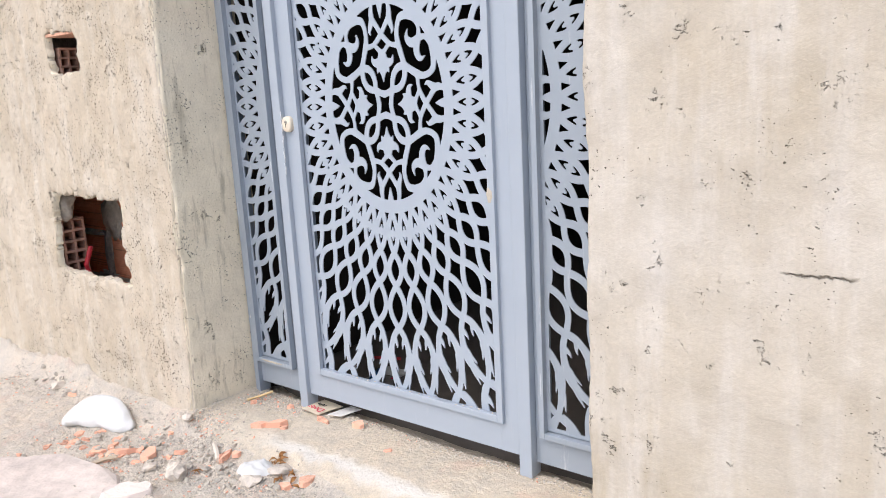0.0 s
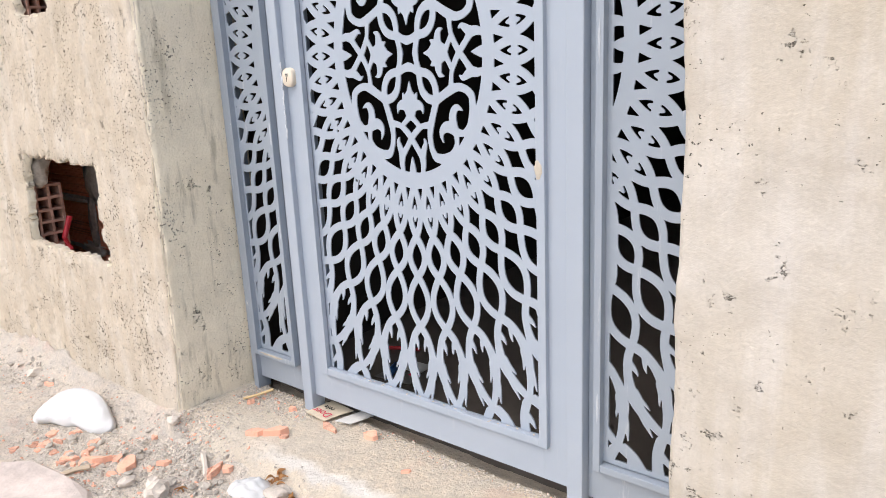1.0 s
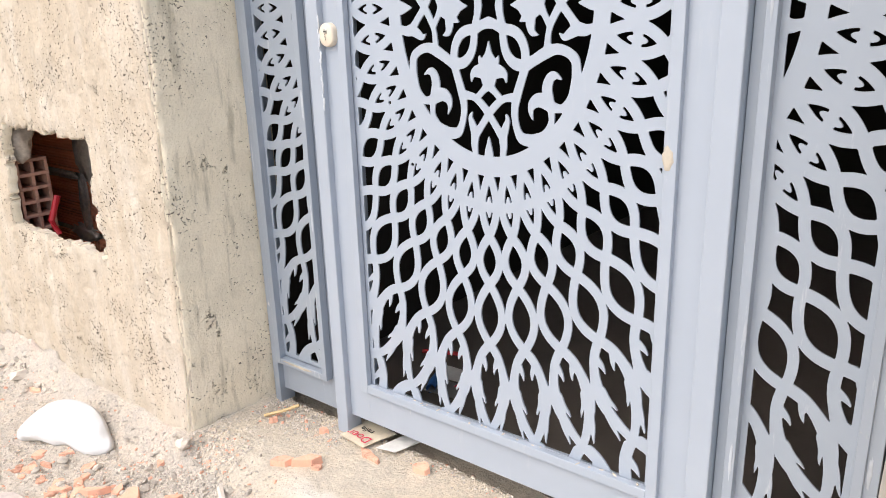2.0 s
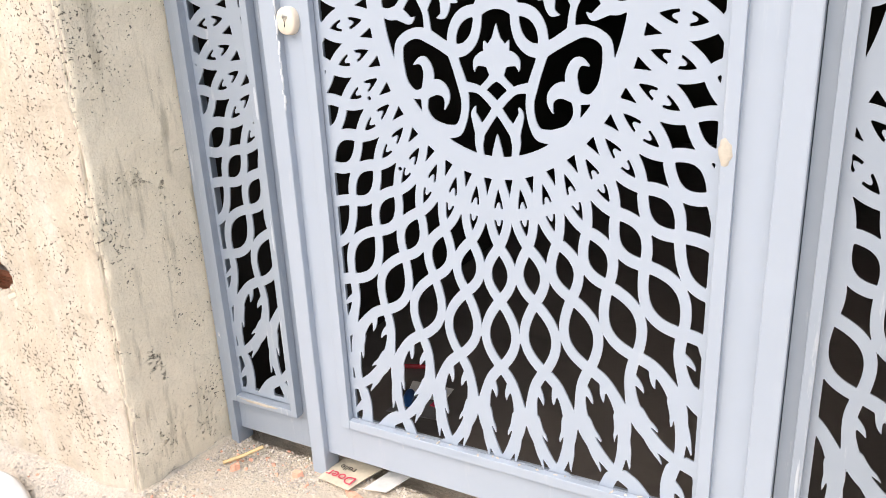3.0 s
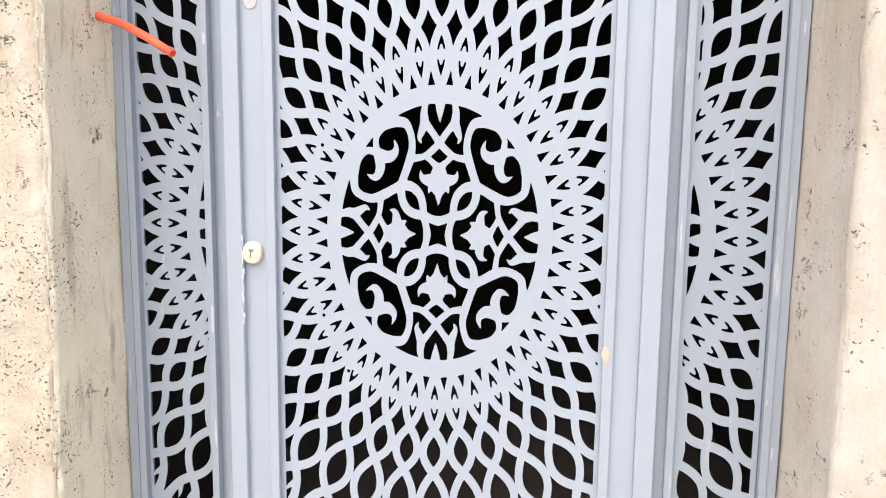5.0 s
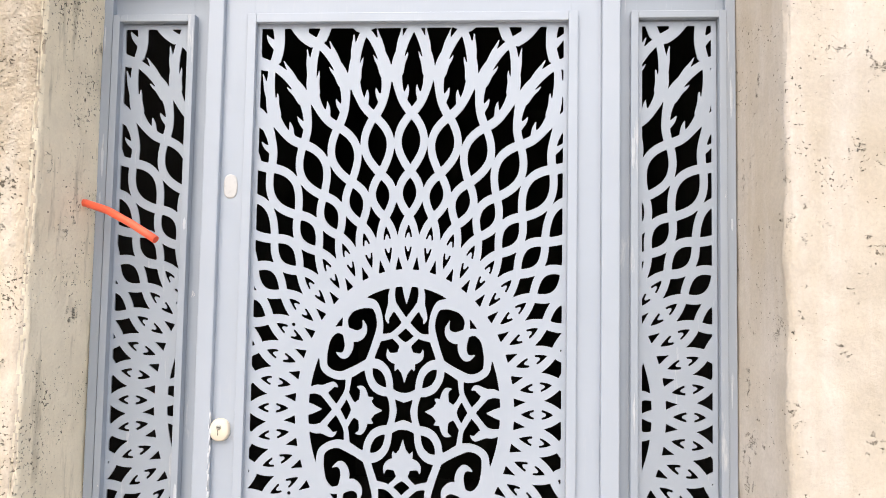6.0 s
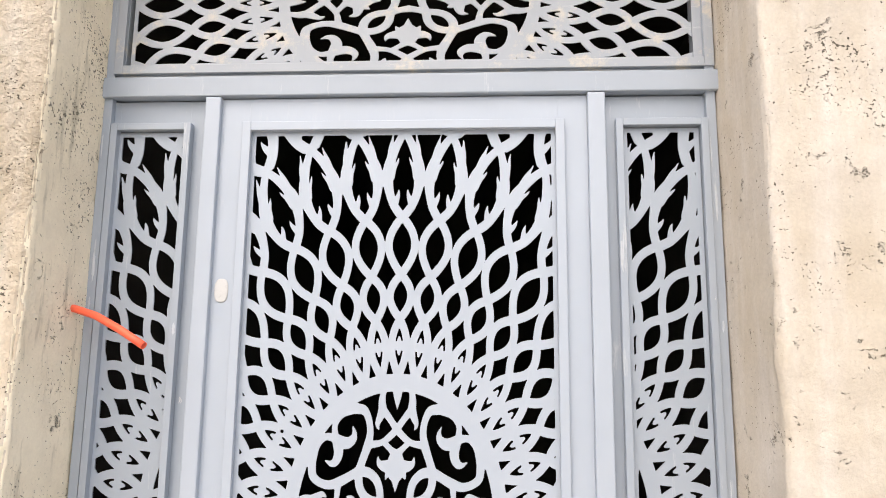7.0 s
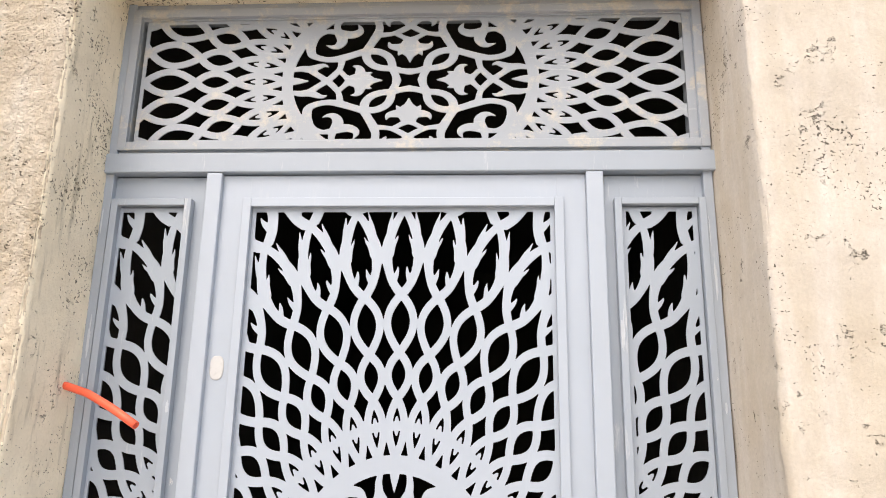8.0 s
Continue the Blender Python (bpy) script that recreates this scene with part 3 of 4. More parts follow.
def ground():
    def axis(parts):
        return np.concatenate([np.arange(a, b, s) for a, b, s in parts])
    xs = axis(((-60, -8, 8), (-8, -3.2, 0.4), (-3.2, 1.6, 0.014), (1.6, 8, 0.4), (8, 60.1, 8)))
    ys = axis(((-60, -8, 8), (-8, -1.6, 0.3), (-1.6, 0.14, 0.012)))
    gx, gy = np.meshgrid(xs, ys)
    gz = ground_height(gx, gy)
    verts = np.stack([gx, gy, gz], -1).reshape(-1, 3).tolist()
    n = len(xs)
    faces = [(i * n + j, i * n + j + 1, (i + 1) * n + j + 1, (i + 1) * n + j) for i in range(len(ys) - 1) for j in range(n - 1)]
    ob = part("ground", (verts, [], faces), EARTH)
    ob.data.materials.append(SILL)
    for p in ob.data.polygons:
        p.use_smooth = True
        x, y, _ = p.center
        p.material_index = int(-0.80 < x < 0.83 and y > -0.335 + 0.03 * noise.noise(Vector((x * 6, 0, 2))))
    return tagged(ob, "dusty earth and mortar ground strewn with rubble", "ground", kind="structure")


ground()

# ---- things on the gate and the reveal ----
def ring_of(bm, rx, rz, y, n=28, power=2.6):
    """A rounded-square loop in the xz plane."""
    out = []
    for k in range(n):
        a = 2 * math.pi * k / n
        c, s_ = math.cos(a), math.sin(a)
        k_ = (abs(c) ** power + abs(s_) ** power) ** (-1 / power)
        out.append(bm.verts.new((rx * k_ * c, y, rz * k_ * s_)))
    return out


def loft(bm, loops):
    for a, b in zip(loops, loops[1:]):
        n = len(a)
        for k in range(n):
            bm.faces.new((a[k], a[(k + 1) % n], b[(k + 1) % n], b[k]))


def cap(rx, rz, depth, power=2.6, n=28):
    """A pillow-edged plate, its back on y = 0 and its face towards -y."""
    bm = bmesh.new()
    loops = [ring_of(bm, rx, rz, 0, n, power), ring_of(bm, rx, rz, -depth * 0.55, n, power), ring_of(bm, rx * 0.94, rz * 0.95, -depth * 0.88, n, power), ring_of(bm, rx * 0.82, rz * 0.85, -depth, n, power)]
    loft(bm, loops)
    bm.faces.new(loops[-1])
    bmesh.ops.recalc_face_normals(bm, faces=bm.faces)
    return bm


def smooth(ob):
    for p in ob.data.polygons:
        p.use_smooth = True
    return ob


def lock():
    e = new("lock")
    e.parent = gate
    e.location = (-0.449 - X0, -0.006, 1.069)
    tagged(e, "ivory lock cover with a keyhole")
    smooth(part("escutcheon", cap(0.0245, 0.0275, 0.016, 2.3), BONE, e))
    c = smooth(part("cylinder", cap(0.0062, 0.0062, 0.0025, 2.0, 20), STEEL, e, "small steel key cylinder"))
    c.location = (0, -0.0155, 0.008)
    part("key_slot", box(bmesh.new(), -0.0035, 0.0035, -0.0192, -0.0170, 0.0073, 0.0087, 0), DARK, e, "dark key slot")
    part("cover_groove", box(bmesh.new(), -0.0022, -0.0008, -0.0168, -0.0150, -0.012, 0.002, 0), DARK, e, "thin dark groove")


lock()
plate = smooth(part("blanking_plate", cap(0.0175, 0.030, 0.003, 2.8), BLANK, gate, "oval off-white blanking plate"))
plate.location = (-0.445 - X0, -0.006, 1.672)


def smear(name, label, at, rx, rz, depth, mat, seed, parent=None):
    """A dab with an uneven rim, flat against the metal behind it."""
    rng = random.Random(seed)
    bm = bmesh.new()
    n = 22
    wob = [1 + 0.35 * (rng.random() - 0.5) for _ in range(n)]
    loops = []
    for f, y in ((1, 0), (0.85, -depth * 0.7), (0.5, -depth)):
        loops.append([bm.verts.new((rx * f * wob[k] * math.cos(6.2832 * k / n), y, rz * f * wob[k] * math.sin(6.2832 * k / n))) for k in range(n)])
    loft(bm, loops)
    bm.faces.new(loops[-1])
    bmesh.ops.recalc_face_normals(bm, faces=bm.faces)
    ob = smooth(part(name, bm, mat, parent, label))
    ob.location = at
    return ob


smear("putty_dab", "dab of cream putty", (0.400 - X0, -0.019, 0.858), 0.012, 0.022, 0.003, PUTTY, 4, gate)
for k in range(16):
    z = 0.90 + 0.205 * k / 15
    smear("weld_smear", "pale filler smear along the post", (-0.4715 - X0 + 0.002 * math.sin(k * 2.3), -0.0215, z), 0.0022 + 0.0012 * math.sin(k * 1.7), 0.009, 0.0025, FILLER, 50 + k, gate)
for k, (x, z, rx, rz) in enumerate(((-0.665, 0.149, 0.06, 0.004), (-0.765, 0.35, 0.003, 0.05), (0.765, 0.45, 0.003, 0.10))):
    smear("paint_stain", "cream plaster stain", (x - X0, -0.0195 if abs(x) < 0.75 else -0.0125, z), rx, rz, 0.0006, PUTTY, 80 + k, gate)


def lump(name, label, category, at, size, mat, seed, group="", rough=0.25, cuts=2, parent=None):
    """A rough stone-like lump."""
    rng = random.Random(seed)
    bm = bmesh.new()
    bmesh.ops.create_icosphere(bm, subdivisions=cuts, radius=1)
    o = Vector((rng.random() * 50, rng.random() * 50, 0))
    for v in bm.verts:
        n = v.co.normalized()
        v.co = n * (1 + rough * noise.fractal(n * 1.7 + o, 0.8, 2.0, 3))
        v.co = Vector((v.co.x * size[0], v.co.y * size[1], v.co.z * size[2]))
    ob = part(name, bm, mat, parent)
    if cuts > 2:
        smooth(ob)
    ob.location = at
    ob.rotation_euler = (0, 0, rng.random() * 6)
    if not parent:
        tagged(ob, label, category, group)
    return ob


# lime and filler wiped along the edges of the side panels, crumbs of plaster caught on the lower bead
rng = random.Random(77)
for k in range(26):
    s = -1 if k % 2 else 1
    x = s * (rng.choice((0.757, 0.780, 0.553)) + rng.uniform(-0.004, 0.004))
    smear("lime_smear", "whitish lime wiped along the steel", (x - X0, -0.0145 if abs(x) > 0.768 else (-0.0205 if abs(x) < 0.6 else 0.0048), rng.uniform(0.2, 2.05)), rng.uniform(0.0015, 0.004), rng.uniform(0.012, 0.05), 0.0007, LIME, 120 + k, gate)
for k in range(18):
    lump("plaster_crumb", "", "", (rng.uniform(-0.25, 0.37), rng.uniform(-0.016, -0.004), 0.1735), (rng.uniform(0.002, 0.007), 0.003, rng.uniform(0.001, 0.0025)), MORTAR, 160 + k, rough=0.5, cuts=2, parent=gate)


def tube_mesh(path, r, n=14, wall=0.0):
    bm = bmesh.new()
    loops = []
    pts = [Vector(p) for p in path]
    for i, p in enumerate(pts):
        d = (pts[min(i + 1, len(pts) - 1)] - pts[max(i - 1, 0)]).normalized()
        a = d.cross(Vector((0, 0, 1))).normalized()
        b = d.cross(a)
        loops.append([bm.verts.new(p + r * (math.cos(6.2832 * k / n) * a + math.sin(6.2832 * k / n) * b)) for k in range(n)])
    if wall:
        d = (pts[-1] - pts[-2]).normalized()
        a = d.cross(Vector((0, 0, 1))).normalized()
        b = d.cross(a)
        for back in (0.0, 0.04):
            loops.append([bm.verts.new(pts[-1] - d * back + (r - wall) * (math.cos(6.2832 * k / n) * a + math.sin(6.2832 * k / n) * b)) for k in range(n)])
    loft(bm, loops)
    bm.faces.new(loops[-1])
    bmesh.ops.recalc_face_normals(bm, faces=bm.faces)
    return bm


conduit = smooth(part("conduit_tube", tube_mesh([(-0.815, -0.062, 1.622), (-0.785, -0.070, 1.619), (-0.72, -0.088, 1.600), (-0.65, -0.108, 1.567), (-0.61, -0.119, 1.545), (-0.578, -0.128, 1.527)], 0.0095, 16, 0.0025), ORANGE))
tagged(conduit, "bent orange plastic conduit poking out of the reveal", "conduit")


# ---- the broken openings in the wall ----
def hollow_brick(at, rows, cols, cell=0.036, web=0.009, deep=0.10):
    """A hollow clay brick seen on its end: webs round open cells. The end faces +x."""
    e = thing("hollow_brick", "broken hollow clay brick with open square cells", "brick", at, "bricks in the openings")
    h, w = rows * (cell + web) + web, cols * (cell + web) + web
    for i in range(rows + 1):
        part("web", box(bmesh.new(), -deep, 0.004 * math.sin(i * 5.1), 0, w, i * (cell + web), i * (cell + web) + web, 0.0015), DUSTY, e)
    for j in range(cols + 1):
        for i in range(rows):
            part("web", box(bmesh.new(), -deep, 0.003 * math.cos(i * 3 + j), j * (cell + web), j * (cell + web) + web, i * (cell + web) + web, (i + 1) * (cell + web), 0.001), DUSTY, e)
    # added dark sheet closes the cells, standing in for the shade deep inside
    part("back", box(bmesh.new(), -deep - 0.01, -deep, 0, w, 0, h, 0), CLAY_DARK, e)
    return e


def ribbed_brick(at, wide, high, mat):
    """A hollow brick laid flat in the wall, its combed face towards -y."""
    e = thing("ribbed_brick", "orange hollow brick with a combed face", "brick", at, "bricks in the openings")
    part("body", box(bmesh.new(), 0, wide, 0, 0.05, 0, high, 0.003), mat, e)
    n = int(high / 0.011)
    for k in range(n):
        z = (k + 0.5) * high / n
        part("rib", box(bmesh.new(), 0.004, wide - 0.004, -0.004, -0.0002, z - 0.003, z + 0.003, 0.001), mat, e)
    return e


hollow_brick((-1.772, -0.233, 0.425), 5, 2, 0.037, 0.011)
lump("mortar_lump", "grey mortar lump above the hollow brick", "mortar", (-1.775, -0.215, 0.745), (0.040, 0.055, 0.075), MORTAR, 3, rough=0.35, cuts=3)
for x, z, w, h in ((-2.30, 0.34, 0.355, 0.20), (-1.895, 0.34, 0.30, 0.20), (-2.62, 0.34, 0.30, 0.20), (-2.36, 0.565, 0.44, 0.20), (-1.89, 0.565, 0.30, 0.20), (-2.30, 0.79, 0.35, 0.2), (-1.92, 0.79, 0.35, 0.2), (-2.30, 0.115, 0.4, 0.2), (-1.87, 0.115, 0.3, 0.2)):
    ribbed_brick((x, 0.055, z), w, h, CLAY)
block("mortar_bed", "rough grey mortar between the bricks", -2.70, -1.15, 0.068, 0.10, 0.0, 1.6, mat=MORTAR)
for k, (x, z, a, b) in enumerate(((-1.92, 0.44, 0.035, 0.13), (-1.84, 0.635, 0.085, 0.095), (-2.08, 0.552, 0.15, 0.014), (-1.95, 0.33, 0.10, 0.03))):
    lump("mortar_smear", "grey mortar squeezed out of the joint", "mortar", (x, 0.052, z), (a, 0.014, b), MORTAR, 8 + k, rough=0.5, cuts=3).rotation_euler = (0, 0, 0)
hollow_brick((-1.590, -0.214, 1.290), 3, 2, 0.027, 0.009, 0.06)
film = part("red_sheet", tube_mesh([(-1.725, -0.150, 0.41), (-1.738, -0.162, 0.46), (-1.744, -0.125, 0.54)], 0.011, 8), REDFILM)
tagged(film, "crumpled red plastic sheet inside the opening", "plastic sheet")
film2 = part("red_sheet", tube_mesh([(-1.375, -0.20, 1.28), (-1.39, -0.19, 1.33), (-1.40, -0.19, 1.36)], 0.018, 8), REDFILM)
tagged(film2, "crumpled red plastic sheet inside the opening", "plastic sheet")
lintel_tile = part("clay_tile", box(bmesh.new(), -1.600, -1.37, -0.255, -0.15, 1.446, 1.458, 0.003), CHIP)
tagged(lintel_tile, "broken clay tile over the small opening", "tile")


# ---- rubble on the ground ----
def floor_z(x, y):
    return float(ground_height(np.array([x]), np.array([y]))[0])


def shard(x, y, size, turn, mat, seed, label="broken orange brick fragment on the dusty ground", name="brick_fragment", group="brick fragments", tilt=0.15, lift=0.0):
    """A flat broken piece with chipped corners."""
    rng = random.Random(seed)
    bm = bmesh.new()
    n = 19 if name == "mortar_slab" else rng.choice((5, 6, 6, 7))
    base = [6.2832 * (k + 0.55 * (rng.random() - 0.5)) / n for k in range(n)]
    reach = [(0.90 + 0.16 * rng.random()) if name == "mortar_slab" else 0.75 + 0.4 * rng.random() for _ in range(n)]
    lo = [bm.verts.new((size[0] * r * math.cos(a), size[1] * r * math.sin(a), 0)) for a, r in zip(base, reach)]
    hi = [bm.verts.new((v.co.x * (0.86 + 0.12 * rng.random()), v.co.y * (0.86 + 0.12 * rng.random()), size[2] * (0.75 + 0.5 * rng.random()))) for v in lo]
    loft(bm, [lo, hi])
    bm.faces.new(hi)
    bm.faces.new(list(reversed(lo)))
    bmesh.ops.recalc_face_normals(bm, faces=bm.faces)
    bmesh.ops.bevel(bm, geom=list(bm.edges), offset=min(size) * 0.06, segments=1, affect="EDGES")
    ob = part(name, bm, mat)
    ob.location = (x, y, floor_z(x, y) - 0.003 + lift)
    ob.rotation_euler = (tilt * (rng.random() - 0.5), tilt * (rng.random() - 0.5), turn)
    return tagged(ob, label, name.replace("_", " "), group)


for k, (x, y, a, b, h, turn) in enumerate(((-0.515, -0.225, 0.035, 0.02, 0.018, 0.5), (-0.462, -0.19, 0.045, 0.018, 0.022, 0.75), (-0.425, -0.185, 0.018, 0.014, 0.012, 0.2),
        (-0.345, -0.068, 0.055, 0.020, 0.010, 2.9), (-0.19, -0.04, 0.026, 0.018, 0.022, 0.1), (-0.79, -0.51, 0.042, 0.026, 0.028, 2.2), (-0.86, -0.50, 0.030, 0.014, 0.016, 2.3),
        (-0.90, -0.54, 0.045, 0.013, 0.018, 0.9), (-0.95, -0.565, 0.035, 0.015, 0.012, 2.2), (-0.80, -0.555, 0.026, 0.014, 0.014, 0.7), (-0.505, -0.385, 0.042, 0.016, 0.018, 2.0),
        (-0.47, -0.365, 0.020, 0.016, 0.016, 0.4), (-0.69, -0.44, 0.026, 0.012, 0.014, 0.8), (-0.72, -0.47, 0.018, 0.012, 0.012, 2.6), (-0.12, -0.36, 0.034, 0.024, 0.02, 1.2), (-0.18, -0.40, 0.03, 0.02, 0.02, 0.3),
        (-0.537, -0.055, 0.016, 0.012, 0.016, 0.3), (-1.62, -0.37, 0.03, 0.014, 0.012, 0.2), (-0.86, -0.37, 0.022, 0.012, 0.012, 2.4), (0.02, -0.12, 0.018, 0.010, 0.01, 1.0), (-0.70, -0.10, 0.016, 0.013, 0.016, 1.4))):
    shard(x, y, (a, b, h), turn, CHIP, 200 + k)
rng = random.Random(5)
for k in range(26):
    x, y = -1.12 + rng.gauss(0, 0.11), -0.60 + rng.gauss(0, 0.05)
    shard(x, y, (0.012 + 0.02 * rng.random(), 0.008 + 0.010 * rng.random(), 0.006 + 0.006 * rng.random()), rng.random() * 6, CHIP, 300 + k)
pale = "pale mortar lump among the rubble"
for k, (x, y, a, b, h, turn) in enumerate(((-0.553, -0.545, 0.040, 0.032, 0.030, 0.3), (-0.62, -0.52, 0.025, 0.02, 0.018, 1.0), (-0.245, -0.36, 0.038, 0.026, 0.02, 0.6), (-0.70, -0.56, 0.03, 0.022, 0.018, 0.1), (-0.30, -0.44, 0.04, 0.03, 0.02, 1.1), (-1.75, -0.36, 0.035, 0.022, 0.02, 0.5), (-0.80, -0.33, 0.025, 0.018, 0.016, 0.9))):
    lump("mortar_lump", pale, "mortar lump", (x, y, floor_z(x, y) + h * 0.35), (a, b, h * 0.8), STONE, 400 + k, "mortar lumps", 0.5, 2)
for k, (x, y, a, b, turn) in enumerate(((-1.00, -0.84, 0.40, 0.17, 0.36), (-0.60, -0.70, 0.09, 0.05, 0.7))):
    shard(x, y, (a, b, 0.022), turn, PINK, 440 + k, "flat slab of pale pinkish mortar lying on the ground", "mortar_slab", "mortar slabs", 0.05)


def stick(path, r, label, mat=None):
    ob = part("wood_splinter", tube_mesh(path, r, 5), mat or WOOD)
    return tagged(ob, label, "wood splinter", "wood splinters")


def lay(x, y, up):
    return (x, y, floor_z(x, y) + up)


stick([lay(-0.925, -0.665, 0.010), lay(-0.895, -0.62, 0.012), lay(-0.868, -0.585, 0.014)], 0.008, "weathered splinter of wood on the rubble")
stick([lay(-0.61, -0.355, 0.010), lay(-0.555, -0.385, 0.014), lay(-0.50, -0.42, 0.012)], 0.008, "pale splinter of wood on the rubble", STONE)
stick([lay(-0.74, -0.10, 0.008), lay(-0.70, -0.065, 0.02), lay(-0.665, -0.03, 0.035)], 0.005, "yellowish splinter of wood beside the reveal", STRAW)


def crumpled(name, label, category, centre, rx, ry, high, mat, seed, n=34):
    """A crumpled plastic bag lying on the ground: folds over an uneven outline."""
    bm = bmesh.new()
    grid = {}
    for i in range(n + 1):
        for j in range(n + 1):
            a, b = 2 * i / n - 1, 2 * j / n - 1
            q = Vector((a * math.sqrt(1 - b * b / 2), b * math.sqrt(1 - a * a / 2), 0))
            wob = 1 + 0.22 * noise.noise(Vector((q.x * 1.6 + seed, q.y * 1.6, 3)))
            d = q.length
            fold = abs(noise.noise(Vector((q.x * 2.2 + seed, q.y * 2.2, 7)))) * 0.28 + abs(noise.noise(Vector((q.x * 5 + seed, q.y * 5, 1)))) * 0.20 - abs(noise.noise(Vector((q.x * 9, q.y * 9 + seed, 4)))) * 0.10
            z = high * max(0, 1 - d**2.6) * (0.55 + fold)
            x, y = centre[0] + rx * q.x * wob, centre[1] + ry * q.y * wob
            grid[i, j] = bm.verts.new((x, y, floor_z(x, y) - 0.002 + z))
    for i in range(n):
        for j in range(n):
            bm.faces.new((grid[i, j], grid[i + 1, j], grid[i + 1, j + 1], grid[i, j + 1]))
    ob = smooth(part(name, bm, mat))
    return tagged(ob, label, category)


def plastic_bag(at, turn, slope):
    """A half-filled plastic bag slumped at the wall foot: a taut crown over a wrinkled hem."""
    outline = ((0, 0), (-0.022, 0.022), (-0.005, 0.066), (0.040, 0.116), (0.085, 0.138), (0.14, 0.144), (0.200, 0.134), (0.248, 0.108), (0.288, 0.072), (0.318, 0.044), (0.322, 0.020), (0.290, 0.0), (0.235, -0.004), (0.17, 0.012), (0.13, 0.004), (0.06, 0.010))
    knots = [Vector((u, v, 0)) for u, v in outline]
    centre = Vector((0.15, 0.062, 0))
    rim = []
    for k in range(len(knots)):
        a, b, c, d = (knots[(k + o) % len(knots)] for o in (-1, 0, 1, 2))
        for t in (0, 0.25, 0.5, 0.75):
            rim.append(0.5 * (2 * b + (c - a) * t + (2 * a - 5 * b + 4 * c - d) * t * t + (3 * b - a - 3 * c + d) * t**3))
    bm = bmesh.new()
    loops = []
    for f in (1.0, 0.985, 0.95, 0.90, 0.82, 0.72, 0.60, 0.47, 0.34, 0.21, 0.10):
        loop = []
        for p in rim:
            q = centre + (p - centre) * f
            crease = abs(noise.noise(Vector((q.x * 16, q.y * 16, 3)))) * 0.020 + abs(noise.noise(Vector((q.x * 45, q.y * 30, 8)))) * 0.013 * f
            loop.append(bm.verts.new((q.x, q.y, 0.013 * (1 - f**4) + crease * min(1, (1 - f) * 9))))
        loops.append(loop)
    loft(bm, loops)
    bm.faces.new(loops[-1])
    back = [bm.verts.new((p.x, p.y, -0.02)) for p in rim]
    loft(bm, [back, loops[0]])
    bm.faces.new(back)
    bmesh.ops.recalc_face_normals(bm, faces=bm.faces)
    ob = smooth(part("plastic_bag", bm, BAG))
    ob.matrix_world = Matrix.Translation(at) @ Matrix.Rotation(turn, 4, "Z") @ Matrix.Rotation(slope, 4, "X")
    return tagged(ob, "white plastic bag slumped on rubble at the wall foot", "plastic bag")


plastic_bag((-1.365, -0.535, floor_z(-1.2, -0.50) + 0.002), 0.335, radians(44))
crumpled("plastic_scrap", "small white crumpled plastic scrap on the rubble", "plastic scrap", (-0.345, -0.385), 0.075, 0.05, 0.05, BAG, 9.0, 20)


def card(name, label, mat, corners, lift, seed):
    """A thin sheet lying on the ground, a little warped."""
    bm = bmesh.new()
    n = 8
    (ax, ay), (bx, by), (cx, cy), (dx, dy) = corners
    rows = []
    for z in (0, 0.002):
        grid = {}
        for i in range(n + 1):
            for j in range(n + 1):
                u, v = i / n, j / n
                x = (ax * (1 - u) + bx * u) * (1 - v) + (dx * (1 - u) + cx * u) * v
                y = (ay * (1 - u) + by * u) * (1 - v) + (dy * (1 - u) + cy * u) * v
                grid[i, j] = bm.verts.new((x, y, lift + z + 0.003 * noise.noise(Vector((x * 14, y * 14, seed)))))
        rows.append(grid)
    for grid, flip in ((rows[0], True), (rows[1], False)):
        for i in range(n):
            for j in range(n):
                f = [grid[i, j], grid[i + 1, j], grid[i + 1, j + 1], grid[i, j + 1]]
                bm.faces.new(f[::-1] if flip else f)
    rim = [(i, 0) for i in range(n)] + [(n, j) for j in range(n)] + [(n - i, n) for i in range(n)] + [(0, n - j) for j in range(n)]
    for p, q in zip(rim, rim[1:] + rim[:1]):
        bm.faces.new((rows[0][p], rows[0][q], rows[1][q], rows[1][p]))
    bmesh.ops.recalc_face_normals(bm, faces=bm.faces)
    return tagged(part(name, bm, mat), label, "cardboard")


def lettering(text, size, at, mat, parent):
    cu = bpy.data.curves.new("lettering", "FONT")
    cu.body, cu.size, cu.extrude = text, size, 0.0003
    tmp = new("lettering_source", cu)
    me = bpy.data.meshes.new_from_object(tmp.evaluated_get(bpy.context.evaluated_depsgraph_get()))
    bpy.data.objects.remove(tmp)
    me.materials.clear()
    me.materials.append(mat)
    ob = new("lettering", me)
    ob.parent = parent
    ob.matrix_basis = at
    return ob


note = card("cardboard_note", "stained cardboard scrap with red handwriting under the gate", CARD, ((-0.478, -0.050), (-0.382, -0.057), (-0.355, 0.046), (-0.462, 0.052)), 0.009, 1)
lettering("Doer", 0.040, pose(-0.380, -0.020, 0.0155, 0, 0, 176), RED, note)
lettering("relle", 0.026, pose(-0.403, 0.012, 0.0155, 0, 0, 176), DARK, note)
card("card_scrap", "pale grey card scrap under the gate", WHITE, ((-0.350, -0.040), (-0.294, -0.028), (-0.270, 0.057), (-0.327, 0.062)), 0.010, 5)

# what lies just inside the gate
card("paper_sheet", "white paper sheet on the dusty inner floor", WHITE, ((-0.505, 0.405), (-0.385, 0.412), (-0.395, 0.490), (-0.530, 0.480)), -0.008, 8)
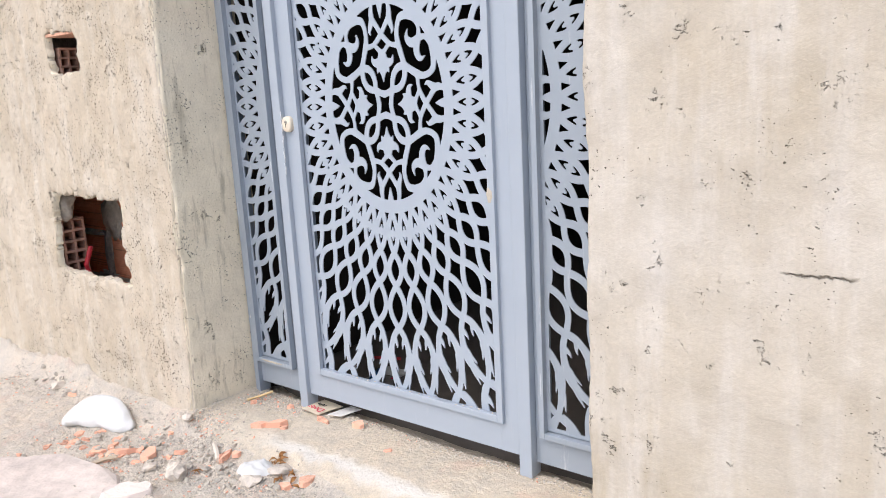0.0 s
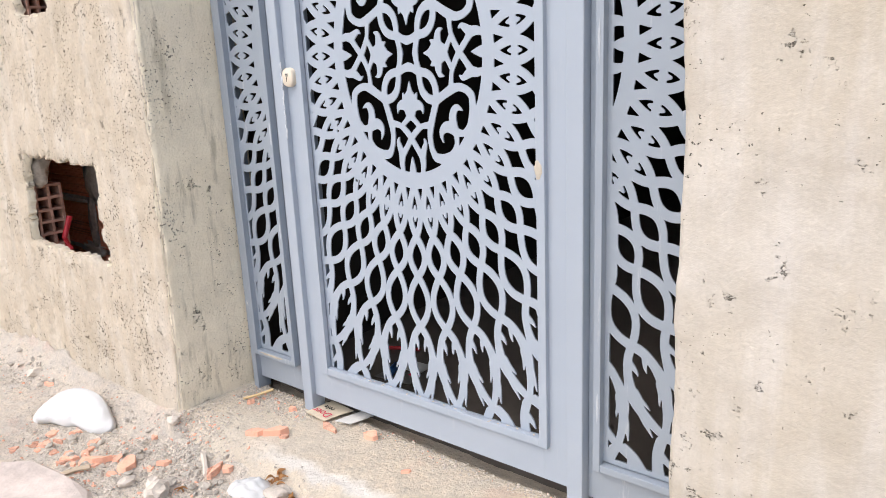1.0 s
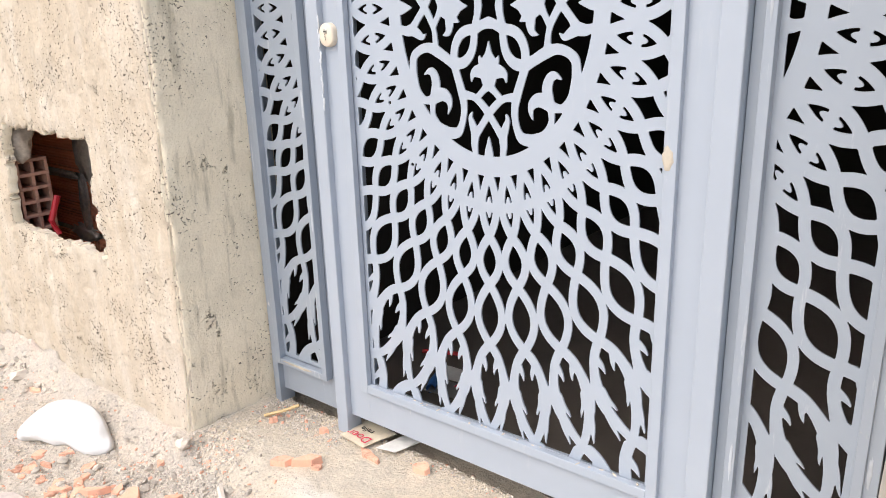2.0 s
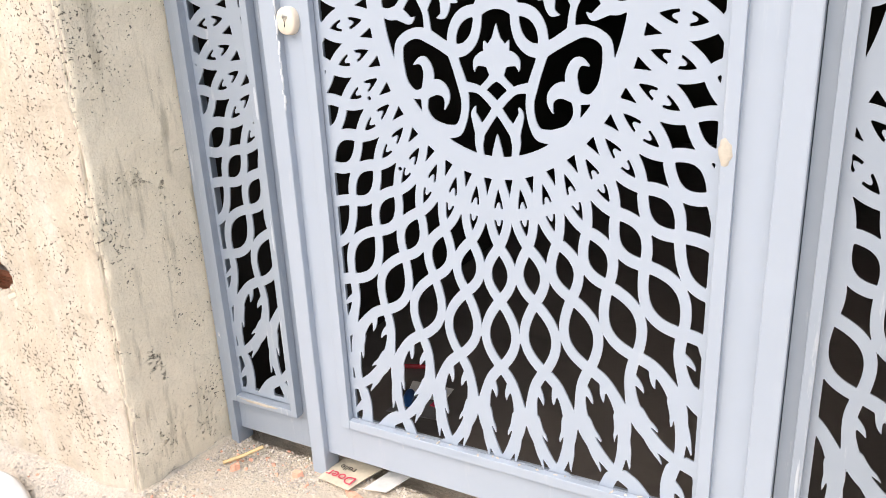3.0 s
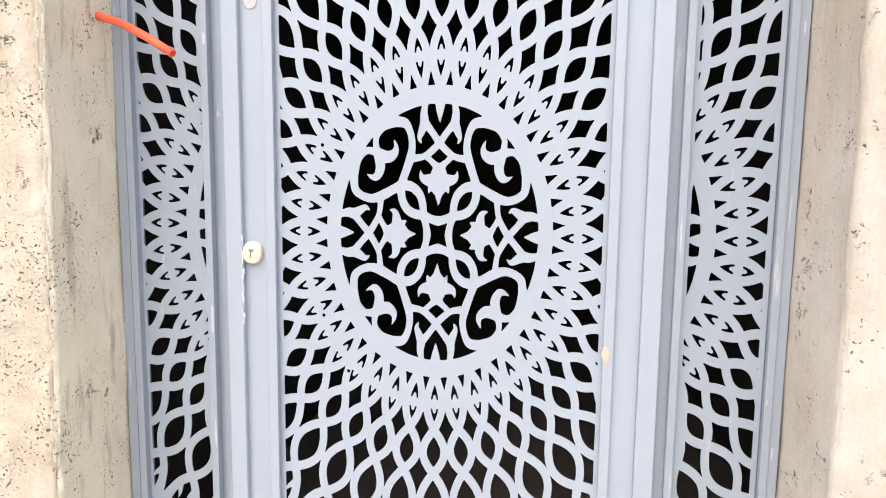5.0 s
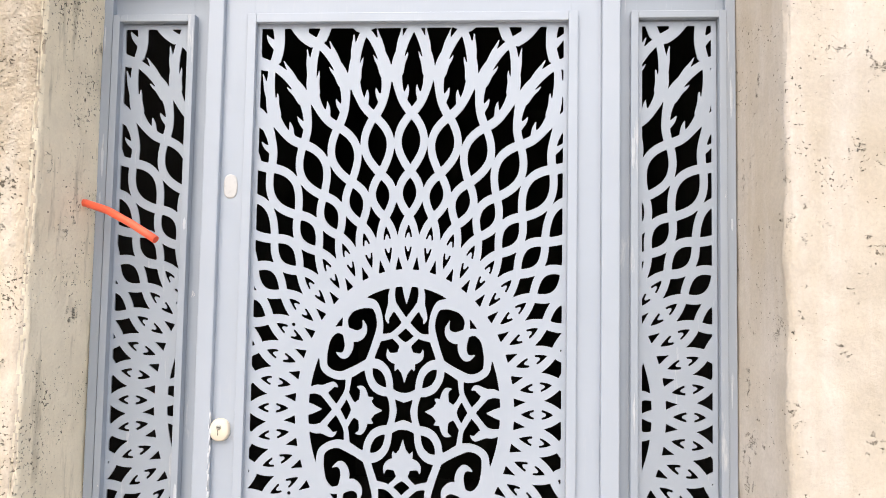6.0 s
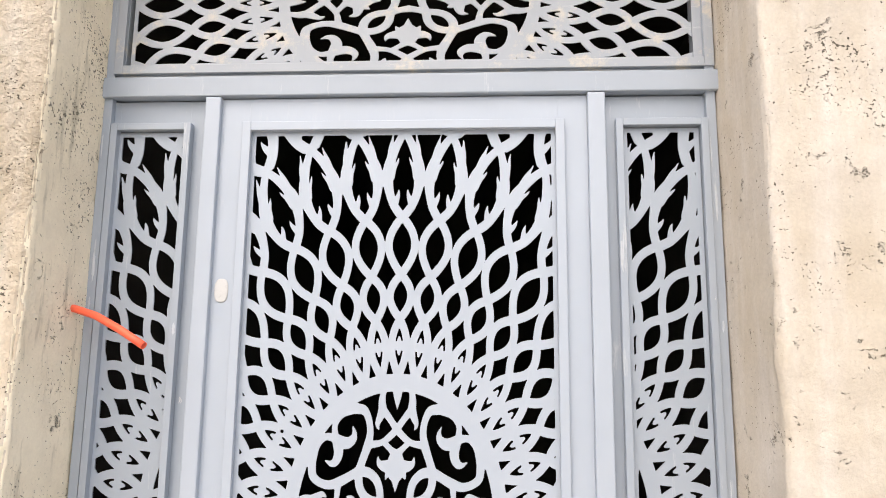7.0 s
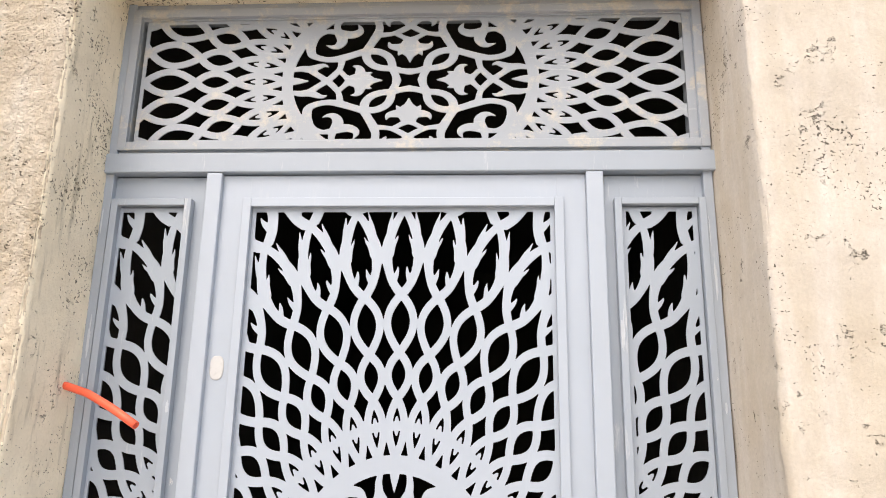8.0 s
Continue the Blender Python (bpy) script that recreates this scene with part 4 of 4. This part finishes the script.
wrap = card("plastic_wrapper", "grey plastic wrapper with a red mark on the inner floor", FILM, ((-0.510, 0.300), (-0.355, 0.320), (-0.380, 0.402), (-0.508, 0.396)), -0.008, 12)
part("red_mark", box(bmesh.new(), -0.408, -0.372, 0.372, 0.394, -0.003, -0.0015, 0), RED, wrap, "small red printed mark")
bottle = smooth(part("blue_bottle", tube_mesh([(-0.452, 0.310, 0.004), (-0.468, 0.345, 0.006), (-0.486, 0.395, 0.006)], 0.015, 14), BLUE))
tagged(bottle, "small blue plastic bottle lying inside the gate", "bottle")
scrap = part("red_scrap", tube_mesh([(-0.66, 0.520, -0.006), (-0.60, 0.548, -0.004), (-0.53, 0.578, -0.006)], 0.007, 7), REDFILM)
tagged(scrap, "torn red plastic scrap inside the gate", "plastic scrap")


def leaf_bit(x, y, seed):
    rng = random.Random(seed)
    bm = bmesh.new()
    n = 7
    top = []
    for k in range(n):
        t = k / (n - 1)
        w = 0.012 * math.sin(math.pi * min(0.97, t + 0.03))
        curl = 0.010 * math.sin(3.1 * t)
        top.append([bm.verts.new(((t - 0.5) * 0.030, s_ * w * 0.6, curl + abs(s_) * 0.004)) for s_ in (-1, 0, 1)])
    for a, b in zip(top, top[1:]):
        for i in (0, 1):
            bm.faces.new((a[i], b[i], b[i + 1], a[i + 1]))
    bmesh.ops.solidify(bm, geom=list(bm.faces), thickness=0.0008)
    ob = part("dry_leaf_bit", bm, DRY)
    ob.location = (x, y, floor_z(x, y) + 0.004)
    ob.rotation_euler = (rng.uniform(-0.6, 0.6), rng.uniform(-0.6, 0.6), rng.uniform(0, 6))
    return tagged(ob, "curled brown dry leaf on the rubble", "leaf", "dry leaves")


for k, (x, y) in enumerate(((-0.30, -0.315), (-0.285, -0.33), (-0.31, -0.335), (-0.20, -0.345), (-0.17, -0.37), (-0.22, -0.375), (-0.52, -0.50), (-0.14, -0.39), (-0.30, -0.30), (-0.275, -0.315), (-0.295, -0.345), (-0.255, -0.34), (-0.19, -0.36), (-0.23, -0.39), (-0.515, -0.49))):
    leaf_bit(x, y, 600 + k)


def pebbles(name, label, mat, count, spots, seed, small, large):
    """Loose chips too many to count, in one mesh."""
    rng = random.Random(seed)
    src = bmesh.new()
    bmesh.ops.create_icosphere(src, subdivisions=1, radius=1)
    base = [v.co.copy() for v in src.verts]
    tris = [[v.index for v in f.verts] for f in src.faces]
    src.free()
    verts, faces, spots_at = [], [], []
    while len(spots_at) < count:
        cx, cy, sx, sy = rng.choice(spots)
        x, y = cx + rng.uniform(-1, 1) * sx, cy + rng.gauss(0, 0.5) * sy
        if not ((y > -0.30 and not -0.82 < x < 0.80) or y > 0.10):
            spots_at.append((x, y))
    at = np.array(spots_at)
    ground_z = ground_height(at[:, 0], at[:, 1])
    for (x, y), z in zip(spots_at, ground_z):
        r = small + (large - small) * rng.random() ** 3
        z = float(z) + r * 0.2
        turn = Euler((rng.gauss(0, 0.4), rng.gauss(0, 0.4), rng.random() * 6)).to_matrix()
        sh = Vector((1, 0.55 + 0.4 * rng.random(), 0.3 + 0.35 * rng.random()))
        o = len(verts)
        for v in base:
            p = turn @ Vector((v.x * sh.x, v.y * sh.y, v.z * sh.z)) * r * (0.75 + 0.5 * rng.random())
            verts.append((x + p.x, y + p.y, z + p.z))
        faces += [[i + o for i in t] for t in tris]
    return tagged(part(name, (verts, [], faces), mat), label, name.replace("_", " "), kind="stuff")


SPOTS = ((-0.70, -0.40, 0.25, 0.12), (-1.0, -0.55, 0.5, 0.2), (-1.6, -0.40, 0.6, 0.12), (-0.6, -0.5, 0.4, 0.2), (-0.2, -0.45, 0.4, 0.12), (0.0, 0.01, 0.78, 0.05), (-0.62, -0.05, 0.17, 0.08), (-0.9, -0.62, 0.5, 0.2), (-0.72, -0.30, 0.1, 0.1), (-1.5, -0.38, 0.7, 0.1))
pebbles("rubble", "grey lumps of broken mortar along the wall foot", MORTAR, 420, ((-1.5, -0.36, 0.6, 0.06), (-0.95, -0.52, 0.35, 0.16), (-0.68, -0.42, 0.2, 0.14), (-0.35, -0.46, 0.25, 0.1)), 21, 0.005, 0.019)
pebbles("gravel", "grey mortar crumbs and gravel scattered over the ground", MORTAR, 12000, SPOTS, 11, 0.0012, 0.0060)
pebbles("pale_gravel", "pale mortar crumbs scattered over the ground", STONE, 6000, SPOTS, 12, 0.0012, 0.0062)
pebbles("brick_chips", "small orange brick chips scattered over the ground", CHIP, 700, SPOTS, 13, 0.002, 0.008)
